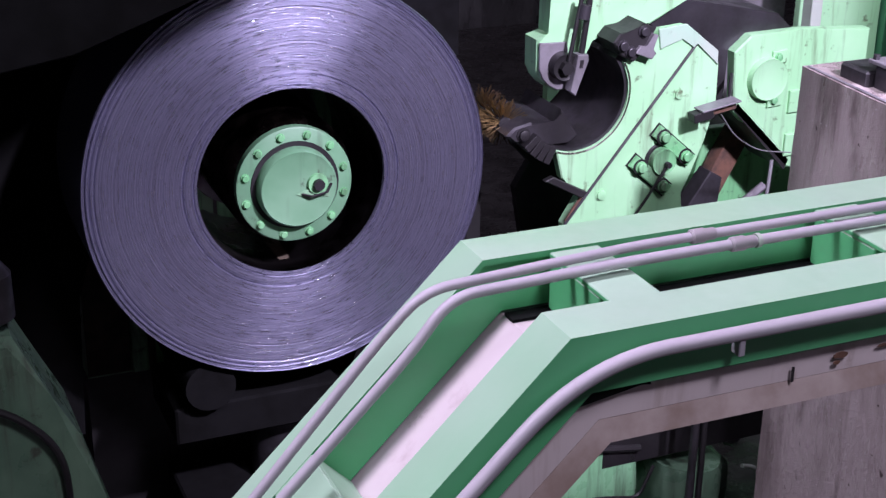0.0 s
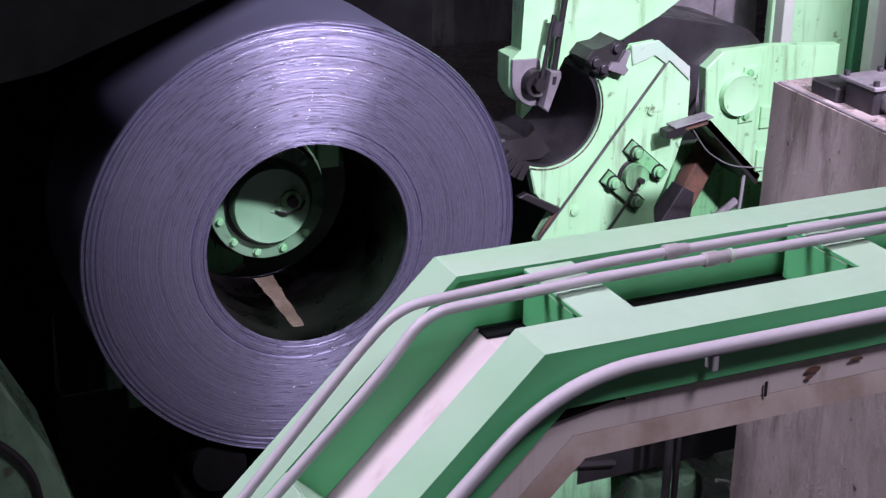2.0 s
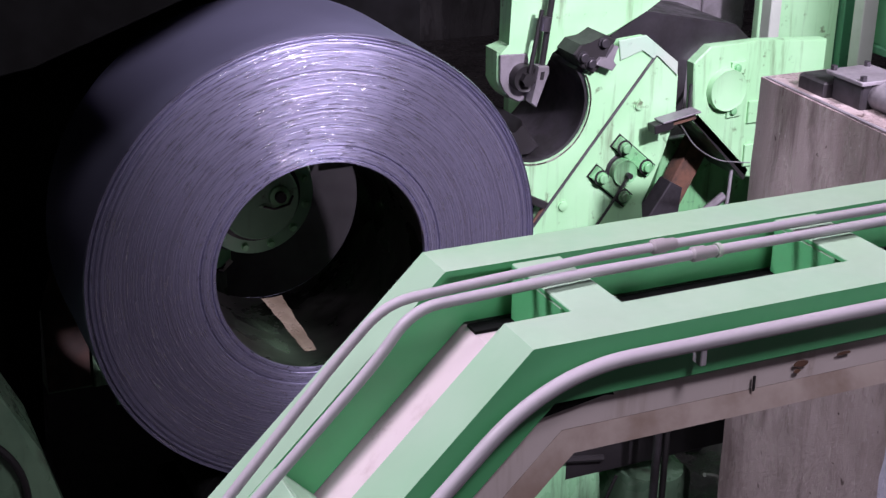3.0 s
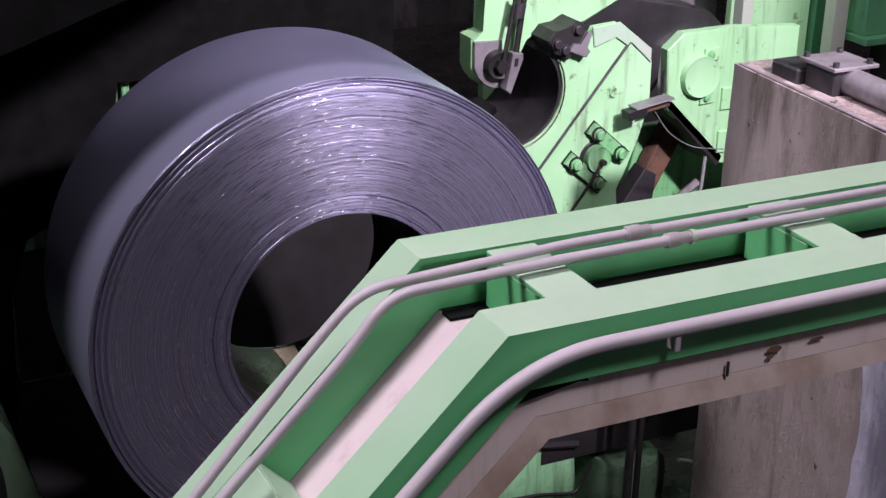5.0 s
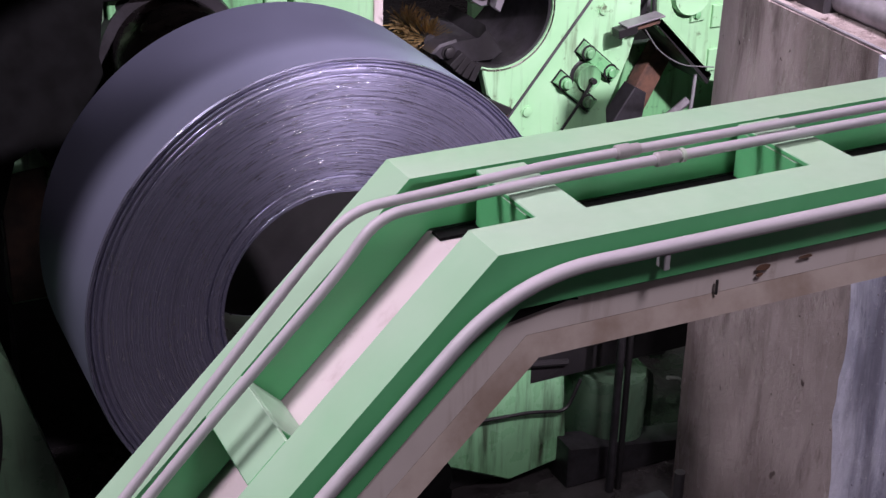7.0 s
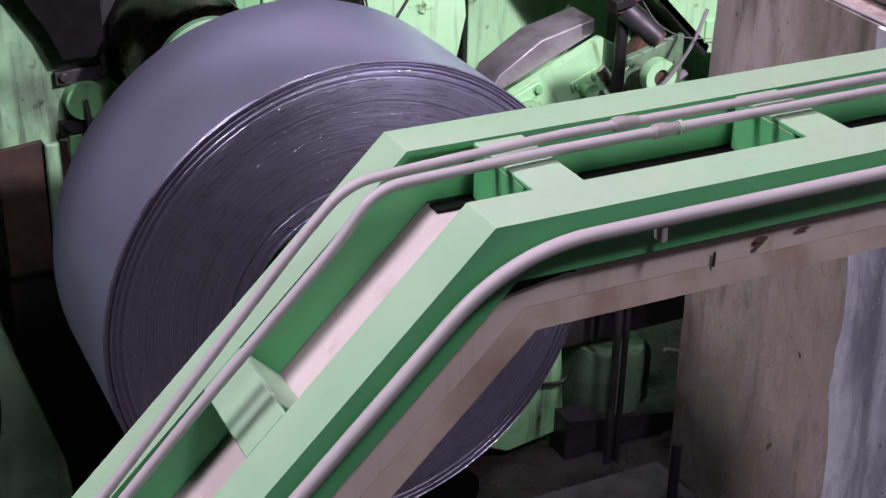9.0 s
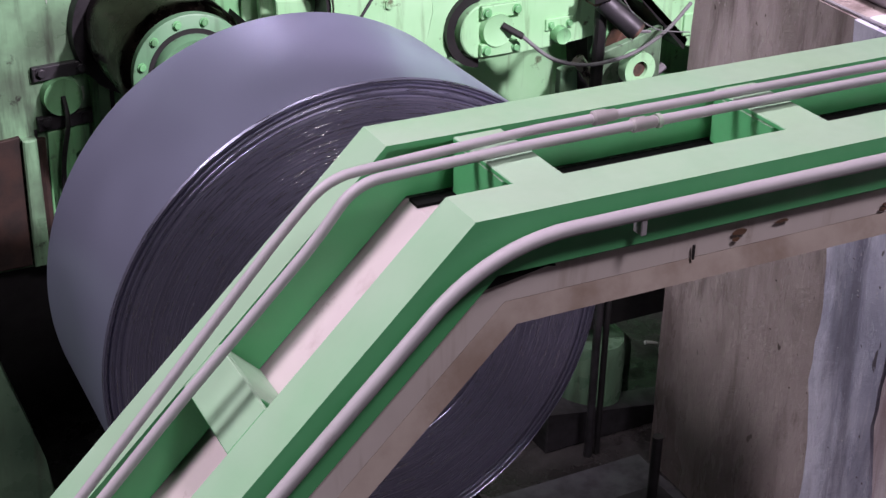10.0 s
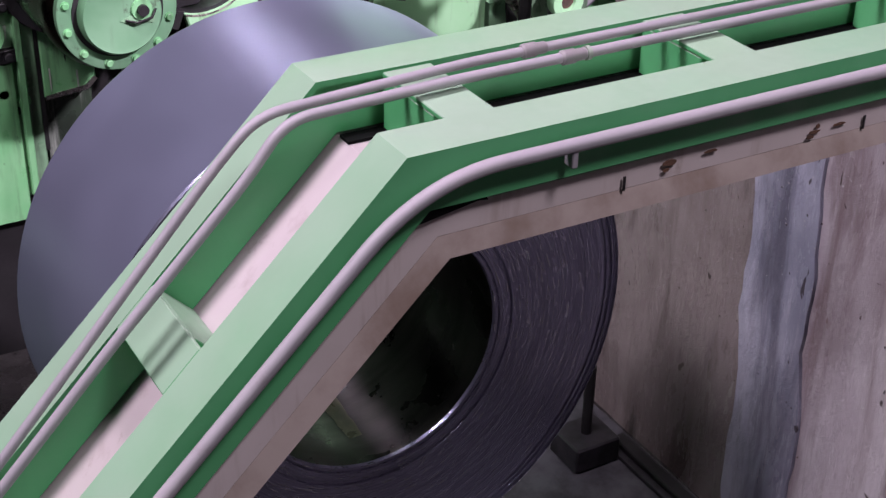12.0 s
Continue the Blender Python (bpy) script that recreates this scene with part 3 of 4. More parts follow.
    part("latch_block", plate(loc([(3.150, 2.165), (3.175, 2.195), (3.205, 2.19), (3.235, 2.245), (3.262, 2.235), (3.235, 2.175), (3.255, 2.155), (3.235, 2.130)]), -0.05, 0.02, 0.003), GREY_STEEL, w)
    for x, z in ((3.095, 2.20), (3.135, 2.17), (3.195, 2.255)):
        part("bolt", bolt_head((x - x0, -0.03, z - z0), 0.020, 0.022), DARK_STEEL, w)
    part("head_plate", plate(loc([(3.285, 2.25), (3.425, 2.262), (3.60, 2.125), (3.602, 2.06), (3.49, 2.17), (3.47, 2.15), (3.41, 2.20), (3.30, 2.16)]), -0.010, 0.009, 0.003), GREEN_WORN, w, "worn pale green head plate")
    for k in range(4):
        a = radians(-116 - 7.5 * k)
        cx, cz = 0.275 * math.cos(a), 0.275 * math.sin(a)
        bm = box(-0.016, 0.016, -0.02, 0.10, -0.04, 0.04, 0.003)
        bm.transform(Matrix.Translation((cx - 0.01, 0, cz)) @ Matrix.Rotation(-a - radians(90), 4, "Y"))
        part("tooth", bm, BLACK, w)
    part("toe_bar", plate(loc([(2.75, 1.625), (2.79, 1.64), (2.965, 1.545), (2.935, 1.522)]), -0.03, 0.03, 0.004), BLACK, w, "black greasy bar under the toe")
    part("rust_run", plate(loc([(2.885, 1.405), (2.955, 1.515), (2.935, 1.518), (2.868, 1.415)]), -0.004, 0.004, 0.0), RUST, w, "rusty run along the seam")
    edge = arc(0, 0, 0.258, 30, -110, 30)
    part("worn_edge", tube([(a, 0.002, b) for a, b in edge], 0.006, 6), BRIGHT, w, "bright worn edge of the mouth")
    part("carriage_post", box(0.15, 0.45, 0.15, 0.35, -z0, 1.1 - z0, 0.006), BLACK, w)
    part("toe", plate(loc([(2.58, 1.835), (2.62, 1.80), (2.73, 1.79), (2.80, 1.775), (2.88, 1.765), (2.93, 1.80), (2.84, 1.93), (2.81, 1.87), (2.70, 1.885), (2.62, 1.87)]), 0.02, 0.35, 0.01), DARK_STEEL, w, "oily steel toe that reaches to the brush")
    part("bolt", bolt_head((2.66 - x0, 0.02, 1.835 - z0), 0.024, 0.02), BLACK, w)
    return w


def wrapper_hook():
    y = 5.42
    h = thing("upper_hook", (2.85, y, 2.1), "mint green upper hook arm with a grease-covered pin", "hook arm")
    loc = lambda pts: [(a - 2.85, b - 2.1) for a, b in pts]
    part("arm", plate(loc([(2.83, 3.0), (2.825, 2.236), (2.762, 2.217), (2.764, 2.084), (2.785, 2.04), (2.815, 2.005), (2.86, 1.982), (2.906, 1.981), (2.945, 2.01), (2.971, 2.076), (3.02, 2.198), (3.061, 2.22), (3.228, 2.243), (3.315, 2.235), (3.50, 2.336), (3.70, 2.45), (3.70, 3.0)]), 0, 0.12, 0.012), GREEN, h)
    part("nose_plate", plate(loc([(2.768, 2.205), (2.770, 2.09), (2.79, 2.045), (2.82, 2.012), (2.86, 1.99), (2.90, 1.99), (2.93, 2.03), (2.90, 2.20)]), -0.012, 0.011, 0.003), GREY_STEEL, h, "worn grey nose plate")
    part("pin_boss", drum((0.025, 0, 0.0), [(-0.05, 0.045), (-0.055, 0.058), (0, 0.065)], 24), BLACK, h)
    part("pin_nut", drum((0.025, -0.05, 0.0), [(-0.03, 0.024), (-0.03, 0.030), (0, 0.032)], 6), BLACK, h)
    part("link_rod", tube([(0.075, -0.05, -0.06), (0.10, -0.05, 0.05), (0.13, -0.05, 0.29), (0.17, -0.05, 0.60)], 0.014, 10), BLACK, h)
    part("link_rod", tube([(0.035, -0.06, 0.02), (0.085, -0.06, 0.30)], 0.010, 8), BLACK, h)
    part("clevis", plate(loc([(2.885, 2.00), (2.915, 1.975), (2.972, 2.13), (2.968, 2.155), (2.915, 2.16), (2.908, 2.09)]), -0.085, 0.05, 0.004), GREY_STEEL, h)
    part("clevis_slot", plate(loc([(2.925, 2.10), (2.942, 2.10), (2.946, 2.135), (2.928, 2.135)]), -0.087, 0.003, 0.0), BLACK, h)

    part("coupling", tube([(0.095, -0.06, 0.21), (0.105, -0.06, 0.27)], 0.030, 12), DARK_STEEL, h)
    return h


def wrapper_frame():
    """The fixed frame behind the yoke."""
    f = thing("wrapper_frame", (3.9, 5.5, 0.0), "mint green fixed frame of the belt wrapper", "machine frame")
    loc = lambda pts: [(a - 3.9, b) for a, b in pts]
    part("bracket_plate", plate(loc([(3.833, 2.041), (3.920, 2.114), (4.208, 2.118), (4.6, 2.09), (4.6, 1.32), (4.182, 1.438), (3.854, 1.755)]), 0, 0.06), GREEN, f)
    part("underside", plate(loc([(3.845, 1.77), (3.875, 1.79), (4.20, 1.47), (4.18, 1.42)]), 0.0, 0.30, 0.0), BLACK, f)
    part("dark_housing", plate(loc([(3.40, 2.20), (3.533, 2.309), (4.10, 2.19), (4.20, 2.10), (3.92, 2.12), (3.83, 2.05), (3.83, 1.74), (3.74, 1.74)]), 0.06, 0.5, 0.006), DARK_STEEL, f, "dark oily steel housing")
    part("pin_end", drum((4.02 - 3.9, 0, 1.90), [(-0.03, 0.085), (-0.035, 0.10), (0, 0.106)], 32), GREEN, f)
    for x, z in ((4.07, 2.00), (4.065, 1.79)):
        part("lug", plate(loc([(x - 0.03, z - 0.035), (x + 0.05, z - 0.03), (x + 0.05, z + 0.035), (x - 0.03, z + 0.03)]), -0.015, 0.02, 0.003), GREEN, f)
        part("bolt", bolt_head((x - 3.9, -0.015, z), 0.016, 0.016), GREEN_OILY, f)
    for z in (1.77, 1.55):
        part("lug", plate(loc([(4.16, z - 0.055), (4.22, z - 0.055), (4.22, z + 0.055), (4.16, z + 0.055)]), -0.015, 0.02, 0.003), GREEN, f)
    part("gusset", plate(loc([(3.93, 1.56), (4.16, 1.56), (4.6, 1.24), (4.6, 0.0), (3.85, 0.0), (3.85, 1.2)]), 0.32, 0.05), GREEN_OILY, f)
    part("rust_brace", plate(loc([(3.82, 1.18), (3.95, 1.20), (4.12, 1.52), (4.02, 1.58), (3.93, 1.42)]), 0.22, 0.08, 0.005), RUST, f, "rusty brace")
    part("strut", plate(loc([(3.70, 0.6), (3.86, 0.6), (3.93, 1.36), (3.86, 1.40), (3.72, 1.2)]), 0.15, 0.1, 0.005), DARK_STEEL, f)
    part("crossbar", tube([(3.86 - 3.9, 0.12, 1.10), (4.16 - 3.9, 0.12, 1.30)], 0.022, 8), GREY_STEEL, f)
    # sensor bracket on the yoke side
    b = thing("sensor_bracket", (3.56, 5.2, 1.87), "grey steel sensor bracket with a hanging wire", "bracket")
    b.parent = None
    for name, bm, mat in (("shelf", box(-0.09, 0.11, -0.03, 0.05, 0.028, 0.036, 0.002), GREY_STEEL), ("body", box(-0.13, -0.03, -0.02, 0.04, -0.014, 0.027, 0.003), BLACK), ("arm", box(-0.02, 0.10, 0.0, 0.04, -0.008, 0.018, 0.002), RUST)):
        bmesh.ops.rotate(bm, cent=(0, 0, 0), matrix=Matrix.Rotation(radians(-9), 3, "Y"), verts=bm.verts[:])
        part(name, bm, mat, b)
    part("stay", tube([(0.08, 0.03, 0.01), (0.28, 0.32, 0.06)], 0.010, 8), DARK_STEEL, b)
    part("wire", tube(rounded([(0.0, -0.03, 0.0), (0.08, -0.03, -0.11), (0.22, -0.02, -0.20), (0.42, 0.0, -0.24)], 0.12), 0.003, 6), RUBBER, b, "thin grey wire")
    return f


def upper_works():
    """Panels, posts and a girder in the lit space behind the lane wall."""
    p = thing("machine_panel", (3.7, 6.3, 0.0), "bright mint green panel of the mill housing", "panel")
    part("sheet", box(-0.42, 0.42, 0, 0.06, 0.0, 3.4), GREEN, p)
    part("rib", box(0.02, 0.05, -0.05, 0.0, 2.13, 3.4), DARK_STEEL, p)
    part("rib", box(0.10, 0.13, -0.05, 0.0, 2.17, 3.4), GREEN, p)
    g = thing("grey_cabinet", (4.46, 6.4, 0.0), "grey steel cabinet with stained doors", "cabinet")
    part("body", box(-0.33, 0.30, 0, 0.5, 0.0, 2.9), GREY_STEEL, g)
    part("door", box(-0.31, -0.01, -0.02, 0.0, 0.2, 2.8), GREY_STEEL, g)
    part("door", box(0.01, 0.28, -0.02, 0.0, 0.2, 2.8), GREY_STEEL, g)
    for x, w in ((4.553, 0.032), (5.163, 0.048)):
        post = thing("post", (x, 5.9, 0.0), "pale painted steel post behind the wall", "post", "posts behind the lane wall")
        part("shaft", box(-w, w, -0.04, 0.04, 0.02, 3.2), WHITE, post)
        part("foot", box(-w * 2, w * 2, -0.1, 0.1, 0, 0.02), WHITE, post)
    r = thing("rear_panel", (4.85, 6.1, 0.0), "mint green rear guard panel", "panel")
    part("sheet", box(-0.22, 0.30, 0, 0.05, 0, 3.2), GREEN, r)
    part("stile", box(0.31, 0.43, -0.04, 0.05, 0, 3.2), GREEN_DARK, r)
    k = thing("dark_girder", (5.7, 5.8, 0.0), "dark green steel girder on a leg", "girder")
    part("web", box(-0.42, 1.4, 0, 0.2, 1.90, 2.65), GREEN_DARK, k)
    part("flange", box(-0.45, 1.4, -0.06, 0.26, 1.86, 1.90), GREEN_DARK, k)
    part("leg", box(-0.2, 0.2, 0.02, 0.18, 0, 1.86), BLACK, k)


def wall_pipe():
    p = thing("hydraulic_pipe", (3.42, 3.9, 2.335), "grey pipe in a clamp on the lane wall top", "pipe")
    part("pipe", tube([(0.05, 0.0, 0.045), (0.05, -3.2, -0.01)], 0.05, 20), GREY_STEEL, p)
    part("clamp", box(-0.03, 0.13, -0.06, 0.10, -0.02, 0.09, 0.006), DARK_STEEL, p)
    part("jaw", box(-0.06, 0.10, 0.10, 0.26, -0.015, 0.06, 0.01), DARK_STEEL, p)
    part("clamp_cap", box(-0.05, 0.15, -0.08, 0.12, 0.09, 0.105, 0.003), GREY_STEEL, p)
    for x, y in ((-0.03, -0.06), (0.12, -0.06), (-0.03, 0.1), (0.12, 0.1)):
        part("bolt", tube([(x, y, 0.105), (x, y, 0.122)], 0.013, 6), DARK_STEEL, p)
    part("edge_bar", tube([(-0.105, 0.38, 0.012), (-0.105, -2.9, -0.06)], 0.006, 6), GREY_STEEL, p, "worn steel edge strip")


# ---------------------------------------------------------------- links that rise behind the coil
def push_lever():
    """The lever behind the yoke; its origin is the stop pin."""
    v = thing("push_lever", (3.352, 5.38, 1.68), "mint green push lever with a pinned round end", "lever")
    L = 0.35
    head = arc(-L - 0.02, 0.06, 0.13, 270, 90, 16)
    part("side_plate", plate(head + [(0.16, 0.19), (0.24, 0.08), (0.24, -0.035), (0.12, -0.05)], 0, 0.05, 0.006), GREEN, v)
    ring = arc(-L - 0.03, 0.06, 0.175, 265, 95, 16) + arc(-L - 0.03, 0.06, 0.135, 95, 265, 16)
    part("knuckle", plate(ring, 0.03, 0.2, 0.0), BLACK, v)
    part("back_web", plate([(-L - 0.1, 0.20), (0.16, 0.195), (0.18, 0.26), (-0.1, 0.31), (-L, 0.27)], 0.06, 0.2, 0.005), GREY_STEEL, v, "grimy grey upper web")
    part("pin_end", drum((-L + 0.02, 0, 0.07), [(-0.03, 0.062), (-0.035, 0.075), (0, 0.08)], 28), GREEN, v)
    for z in (0.155, -0.02):
        part("clamp_bar", box(-L - 0.06, -L + 0.14, -0.026, 0.0, z - 0.03, z + 0.03, 0.004), GREEN, v)
        for x in (-L - 0.035, -L + 0.115):
            part("bolt", bolt_head((x, -0.026, z), 0.017, 0.018), GREEN_OILY, v)
    part("retainer", box(-0.07, 0.07, -0.012, 0.0, 0.02, 0.075, 0.003), GREEN, v)
    for x in (-0.045, 0.05):
        part("bolt", bolt_head((x, -0.012, 0.045), 0.013, 0.014), GREEN_OILY, v)
    part("stop_pin", drum((0, 0, 0), [(-0.05, 0.03), (-0.055, 0.038), (-0.015, 0.042), (0, 0.042)], 24), GREEN_OILY, v)
    part("hose_joint", tube([(-L + 0.04, -0.03, 0.09), (-L + 0.12, -0.08, 0.04)], 0.016, 10), BLACK, v)
    part("hose", tube(rounded([(-L + 0.12, -0.08, 0.04), (-0.10, -0.13, -0.08), (0.08, -0.16, -0.12), (0.30, -0.17, -0.10), (0.50, -0.15, -0.02), (0.66, -0.10, 0.08)], 0.12), 0.009, 8), RUBBER, v, "slack grey hydraulic hose")
    part("tail", plate([(0.16, 0.0), (0.22, 0.0), (0.26, -0.40), (0.20, -0.40)], 0.10, 0.1, 0.004), BLACK, v)
    return v


def knee_link():
    k = thing("knee_link", (2.30, 5.44, 1.62), "mint green link arm reaching behind the coil", "link arm")
    outline = [(-0.30, -0.25), (0.55, -0.12), (0.60, 0.05), (0.55, 0.17), (-0.30, 0.28)]
    for y in (0.0, 0.2):
        part("side_plate", plate(outline, y, 0.04, 0.006), GREEN, k)
    part("hinge_foot", plate([(-0.30, -0.25), (-0.10, -0.22), (-0.10, -0.62), (-0.30, -0.62)], 0.05, 0.14, 0.004), BLACK, k)
    return k


def cylinder_group():
    c = thing("lift_cylinder", (3.79, 5.35, 1.44), "green-flanged lift cylinder with a bright rod", "hydraulic cylinder")
    part("flange_eye", drum((0, -0.05, 0), [(0.0, 0.04), (0.0, 0.085), (0.06, 0.085), (0.06, 0.04)], 32, closed=True), GREEN, c, "round green eye")
    part("eye_pin", drum((0, -0.03, 0), [(0, 0.04), (0.05, 0.042)], 24), RUST, c)
    part("rod", tube([(-0.14, 0.03, -0.14), (-0.30, 0.03, 0.07)], 0.03, 14), BRIGHT, c, "bright chromed rod")
    part("barrel", tube([(0.05, 0.05, -0.8), (0.02, 0.05, -0.08)], 0.06, 16), BLACK, c)
    part("back_plate", plate([(-0.32, -0.02), (0.25, 0.12), (0.25, -0.8), (-0.32, -0.8)], 0.14, 0.04, 0.004), GREEN_GRIMY, c)
    s = thing("pipe_stub", (3.655, 5.20, 1.695), "short rust-ended pipe stub", "pipe")
    part("pipe", tube([(-0.13, 0.06, 0.13), (0.0, -0.03, 0.0)], 0.052, 20), DARK_STEEL, s)
    part("end_cap", tube([(-0.001, -0.029, 0.001), (0.010, -0.037, -0.010)], 0.042, 20), RUST, s)
    part("clip", box(-0.20, -0.13, 0.02, 0.10, 0.12, 0.20, 0.004), RUST, s)
    part("pin", tube([(0.02, 0.0, -0.02), (0.10, 0.0, -0.03)], 0.008, 6), GREY_STEEL, s)
    part("stem", tube([(-0.12, 0.08, 0.10), (-0.12, 0.10, -1.0)], 0.03, 10), BLACK, s)
    return c, s


# ---------------------------------------------------------------- low down beside the lane
def low_box():
    b = thing("green_chute", (2.72, 4.65, 0.0), "green sheet-metal chute streaked with oil", "chute")
    loc = lambda pts: [(a - 2.72, z) for a, z in pts]
    part("front_sheet", plate(loc([(2.30, 0.70), (2.925, 0.588), (2.962, 0.12), (2.93, 0.085), (2.673, 0.045), (2.30, 0.23)]), 0, 0.3, 0.01), GREEN_STREAKED, b)
    part("rim", tube([(2.30 - 2.72, -0.01, 0.71), (2.93 - 2.72, -0.01, 0.60)], 0.016, 8), BLACK, b)
    part("wire", tube(rounded([(2.5 - 2.72, -0.03, 0.42), (2.75 - 2.72, -0.03, 0.40), (2.93 - 2.72, -0.03, 0.36), (3.0 - 2.72, -0.02, 0.50)], 0.05), 0.008, 6), BLACK, b)
    part("foot", box(-0.3, 0.1, 0.1, 0.25, 0.0, 0.12, 0.004), BLACK, b)
    # round tank, built as a bulging sheet with a kerb
    t = thing("round_tank", (3.21, 4.56, 0.0), "speckled green round tank behind the wall end, built as a bulging sheet", "guard plate")
    bm = bmesh.new()
    cols = []
    for i in range(13):
        u = i / 12
        x, y = -0.17 + 0.42 * u, 0.16 - 0.16 * math.sin(math.pi * min(u * 1.15, 1.0)) ** 0.6
        top = 0.47 - 0.06 * u - (0.05 if i == 12 else 0.015 if i == 11 else 0.0)
        cols.append([bm.verts.new(p) for p in ((x, y, 0.08), (x, y, top - 0.03), (x, y + 0.015, top), (x, y + 0.30, top + 0.02), (x, y + 0.30, 0.08))])
    for p, q in zip(cols, cols[1:]):
        for k in range(5):
            bm.faces.new((p[k], p[(k + 1) % 5], q[(k + 1) % 5], q[k]))
    bm.faces.new(cols[0])
    bm.faces.new(list(reversed(cols[-1])))
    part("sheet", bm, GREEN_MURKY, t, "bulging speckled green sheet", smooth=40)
    part("edge_strip", tube(rounded([(0.22, 0.02, 0.43), (0.30, 0.03, 0.40), (0.325, 0.03, 0.33), (0.335, 0.03, 0.10)], 0.05), 0.010, 8), WHITE, t, "pale worn edge strip")
    part("kerb", plate([(-0.30, 0.0), (0.40, 0.0), (0.40, 0.09), (0.21, 0.115), (-0.30, 0.215)], -0.02, 0.14, 0.008), DARK_STEEL, t, "oily dark kerb")
    r = thing("guide_rod", (3.075, 4.45, 0.0), "dark upright guide rod", "rod")
    part("rod", tube([(0, 0, 0.0), (0, 0, 1.15)], 0.018, 14), DARK_STEEL, r)
    part("rod", tube([(0.045, 0, 0.0), (0.045, 0, 1.15)], 0.014, 14), BLACK, r)
    part("clip", box(-0.03, 0.20, -0.02, 0.02, 0.88, 1.0, 0.004), DARK_STEEL, r)
    d = thing("shaded_girt", (3.35, 4.7, 0.62), "steel girt across the gap, black in place of shadow", "girt")
    # the black shadow over the gap is put into this beam's colour
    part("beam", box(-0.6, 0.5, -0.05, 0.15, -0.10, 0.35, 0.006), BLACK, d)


def lane_floor():
    r = thing("coil_car_rail", (3.2, 3.45, 0.012), "worn steel rail set on the floor", "rail")
    part("head", box(-0.03, 0.03, -2.6, 0.45, 0.02, 0.05, 0.006), BLACK, r)
    part("base", box(-0.06, 0.06, -2.6, 0.45, 0.0, 0.02, 0.003), DARK_STEEL, r)
    b = thing("stop_block", (3.03, 3.90, 0.012), "small greasy stop block with a short post", "stop block")
    part("block", box(-0.11, 0.11, -0.10, 0.10, 0.0, 0.12, 0.008), DARK_STEEL, b)
    part("post", tube([(0.0, 0, 0.12), (0.0, 0, 0.45)], 0.022, 14), BLACK, b)
    p = thing("floor_plate", (2.95, 3.6, 0.0), "grey steel floor plate wet with oil", "floor plate")
    part("sheet", box(-0.6, 0.33, -1.6, 0.75, 0.002, 0.012, 0.002), WET_PLATE, p)


def left_machine():
    m = thing("pinch_roll_stand", (0.3, 4.6, 0.0), "dark green oily roll stand, its deep shade put into the colour", "roll stand")
    # lamps reach the casting, so its shade lies in the dark green
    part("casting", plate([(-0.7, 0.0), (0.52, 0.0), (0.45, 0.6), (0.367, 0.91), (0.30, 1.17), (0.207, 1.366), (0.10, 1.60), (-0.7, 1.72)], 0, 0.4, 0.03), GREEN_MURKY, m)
    part("cable", tube(rounded([(-0.6, -0.02, 1.45), (0.02, -0.03, 1.38), (0.22, -0.03, 1.18), (0.24, -0.02, 0.9), (0.1, -0.02, 0.3)], 0.15), 0.014, 8), BLACK, m)
    part("valve", drum((0.05, 0.1, 1.75), [(-0.12, 0.05), (-0.10, 0.08), (0.06, 0.08), (0.1, 0.05)], 20, axis="z"), DARK_STEEL, m)
    part("cap", tube([(0.02, 0.02, 1.85), (0.02, -0.05, 1.95)], 0.06, 16), BRIGHT, m)


def wire_brush():
    """A worn round wire brush beside the reel."""
    w = thing("wire_brush", (2.62, 5.42, 1.86), "brown oily wire brush beside the reel", "wire brush")
    rnd = random.Random(9)
    part("core", tube([(0, 0.0, 0), (0, 0.30, 0)], 0.03, 12), BLACK, w)
    bm = bmesh.new()
    for k in range(420):
        a, y, r = rnd.uniform(0, 2 * math.pi), rnd.uniform(0.0, 0.28), rnd.uniform(0.075, 0.11)
        d = Vector((math.cos(a), rnd.uniform(-0.25, 0.1), math.sin(a)))
        tube([d * 0.028 + Vector((0, y, 0)), d * r + Vector((0, y, 0))], 0.0022, 3, bm)
    part("bristles", bm, BRONZE_WIRE, w, "brown glinting bristles")
    part("bracket", plate([(-0.03, 0.0), (0.03, 0.0), (0.05, -1.86), (-0.05, -1.86)], 0.31, 0.04, 0.003), BLACK, w)


def wall_tag():
    t = thing("wall_tag", (3.37, 4.305, 0.86), "small mint green tag fixed to the wall end", "tag")
    part("tag", plate([(-0.02, -0.05), (0.01, -0.055), (0.03, 0.05), (0.0, 0.055)], 0.0, 0.01, 0.001), GREEN, t)


# ---------------------------------------------------------------- the bent frame in front
BEND = Vector((1.056, 2.360, 2.726))
SLOPE = radians(44.7)


def bent(profile, x_right, s_left, lift=0.0, bm=None):
    """Sweeps a profile of (y, h) along the frame: level to the right of the bend, sloping down to the left."""
    bm = bm or bmesh.new()
    half = SLOPE / 2
    rows = []
    for y, h in profile:
        k = h * math.tan(half)
        rows.append([(x_right, y, h), (-k, y, h), (-s_left * math.cos(SLOPE) - h * math.sin(SLOPE), y, -s_left * math.sin(SLOPE) + h * math.cos(SLOPE))])
    cols = [[bm.verts.new((r[i][0], r[i][1] + (0.0, 0.008, 0.018)[i], r[i][2])) for r in rows] for i in range(3)]
    n = len(profile)
    for a, b in zip(cols, cols[1:]):
        for i in range(n):
            bm.faces.new((a[i], a[(i + 1) % n], b[(i + 1) % n], b[i]))
    bm.faces.new(cols[0])
    bm.faces.new(list(reversed(cols[2])))
    return bm


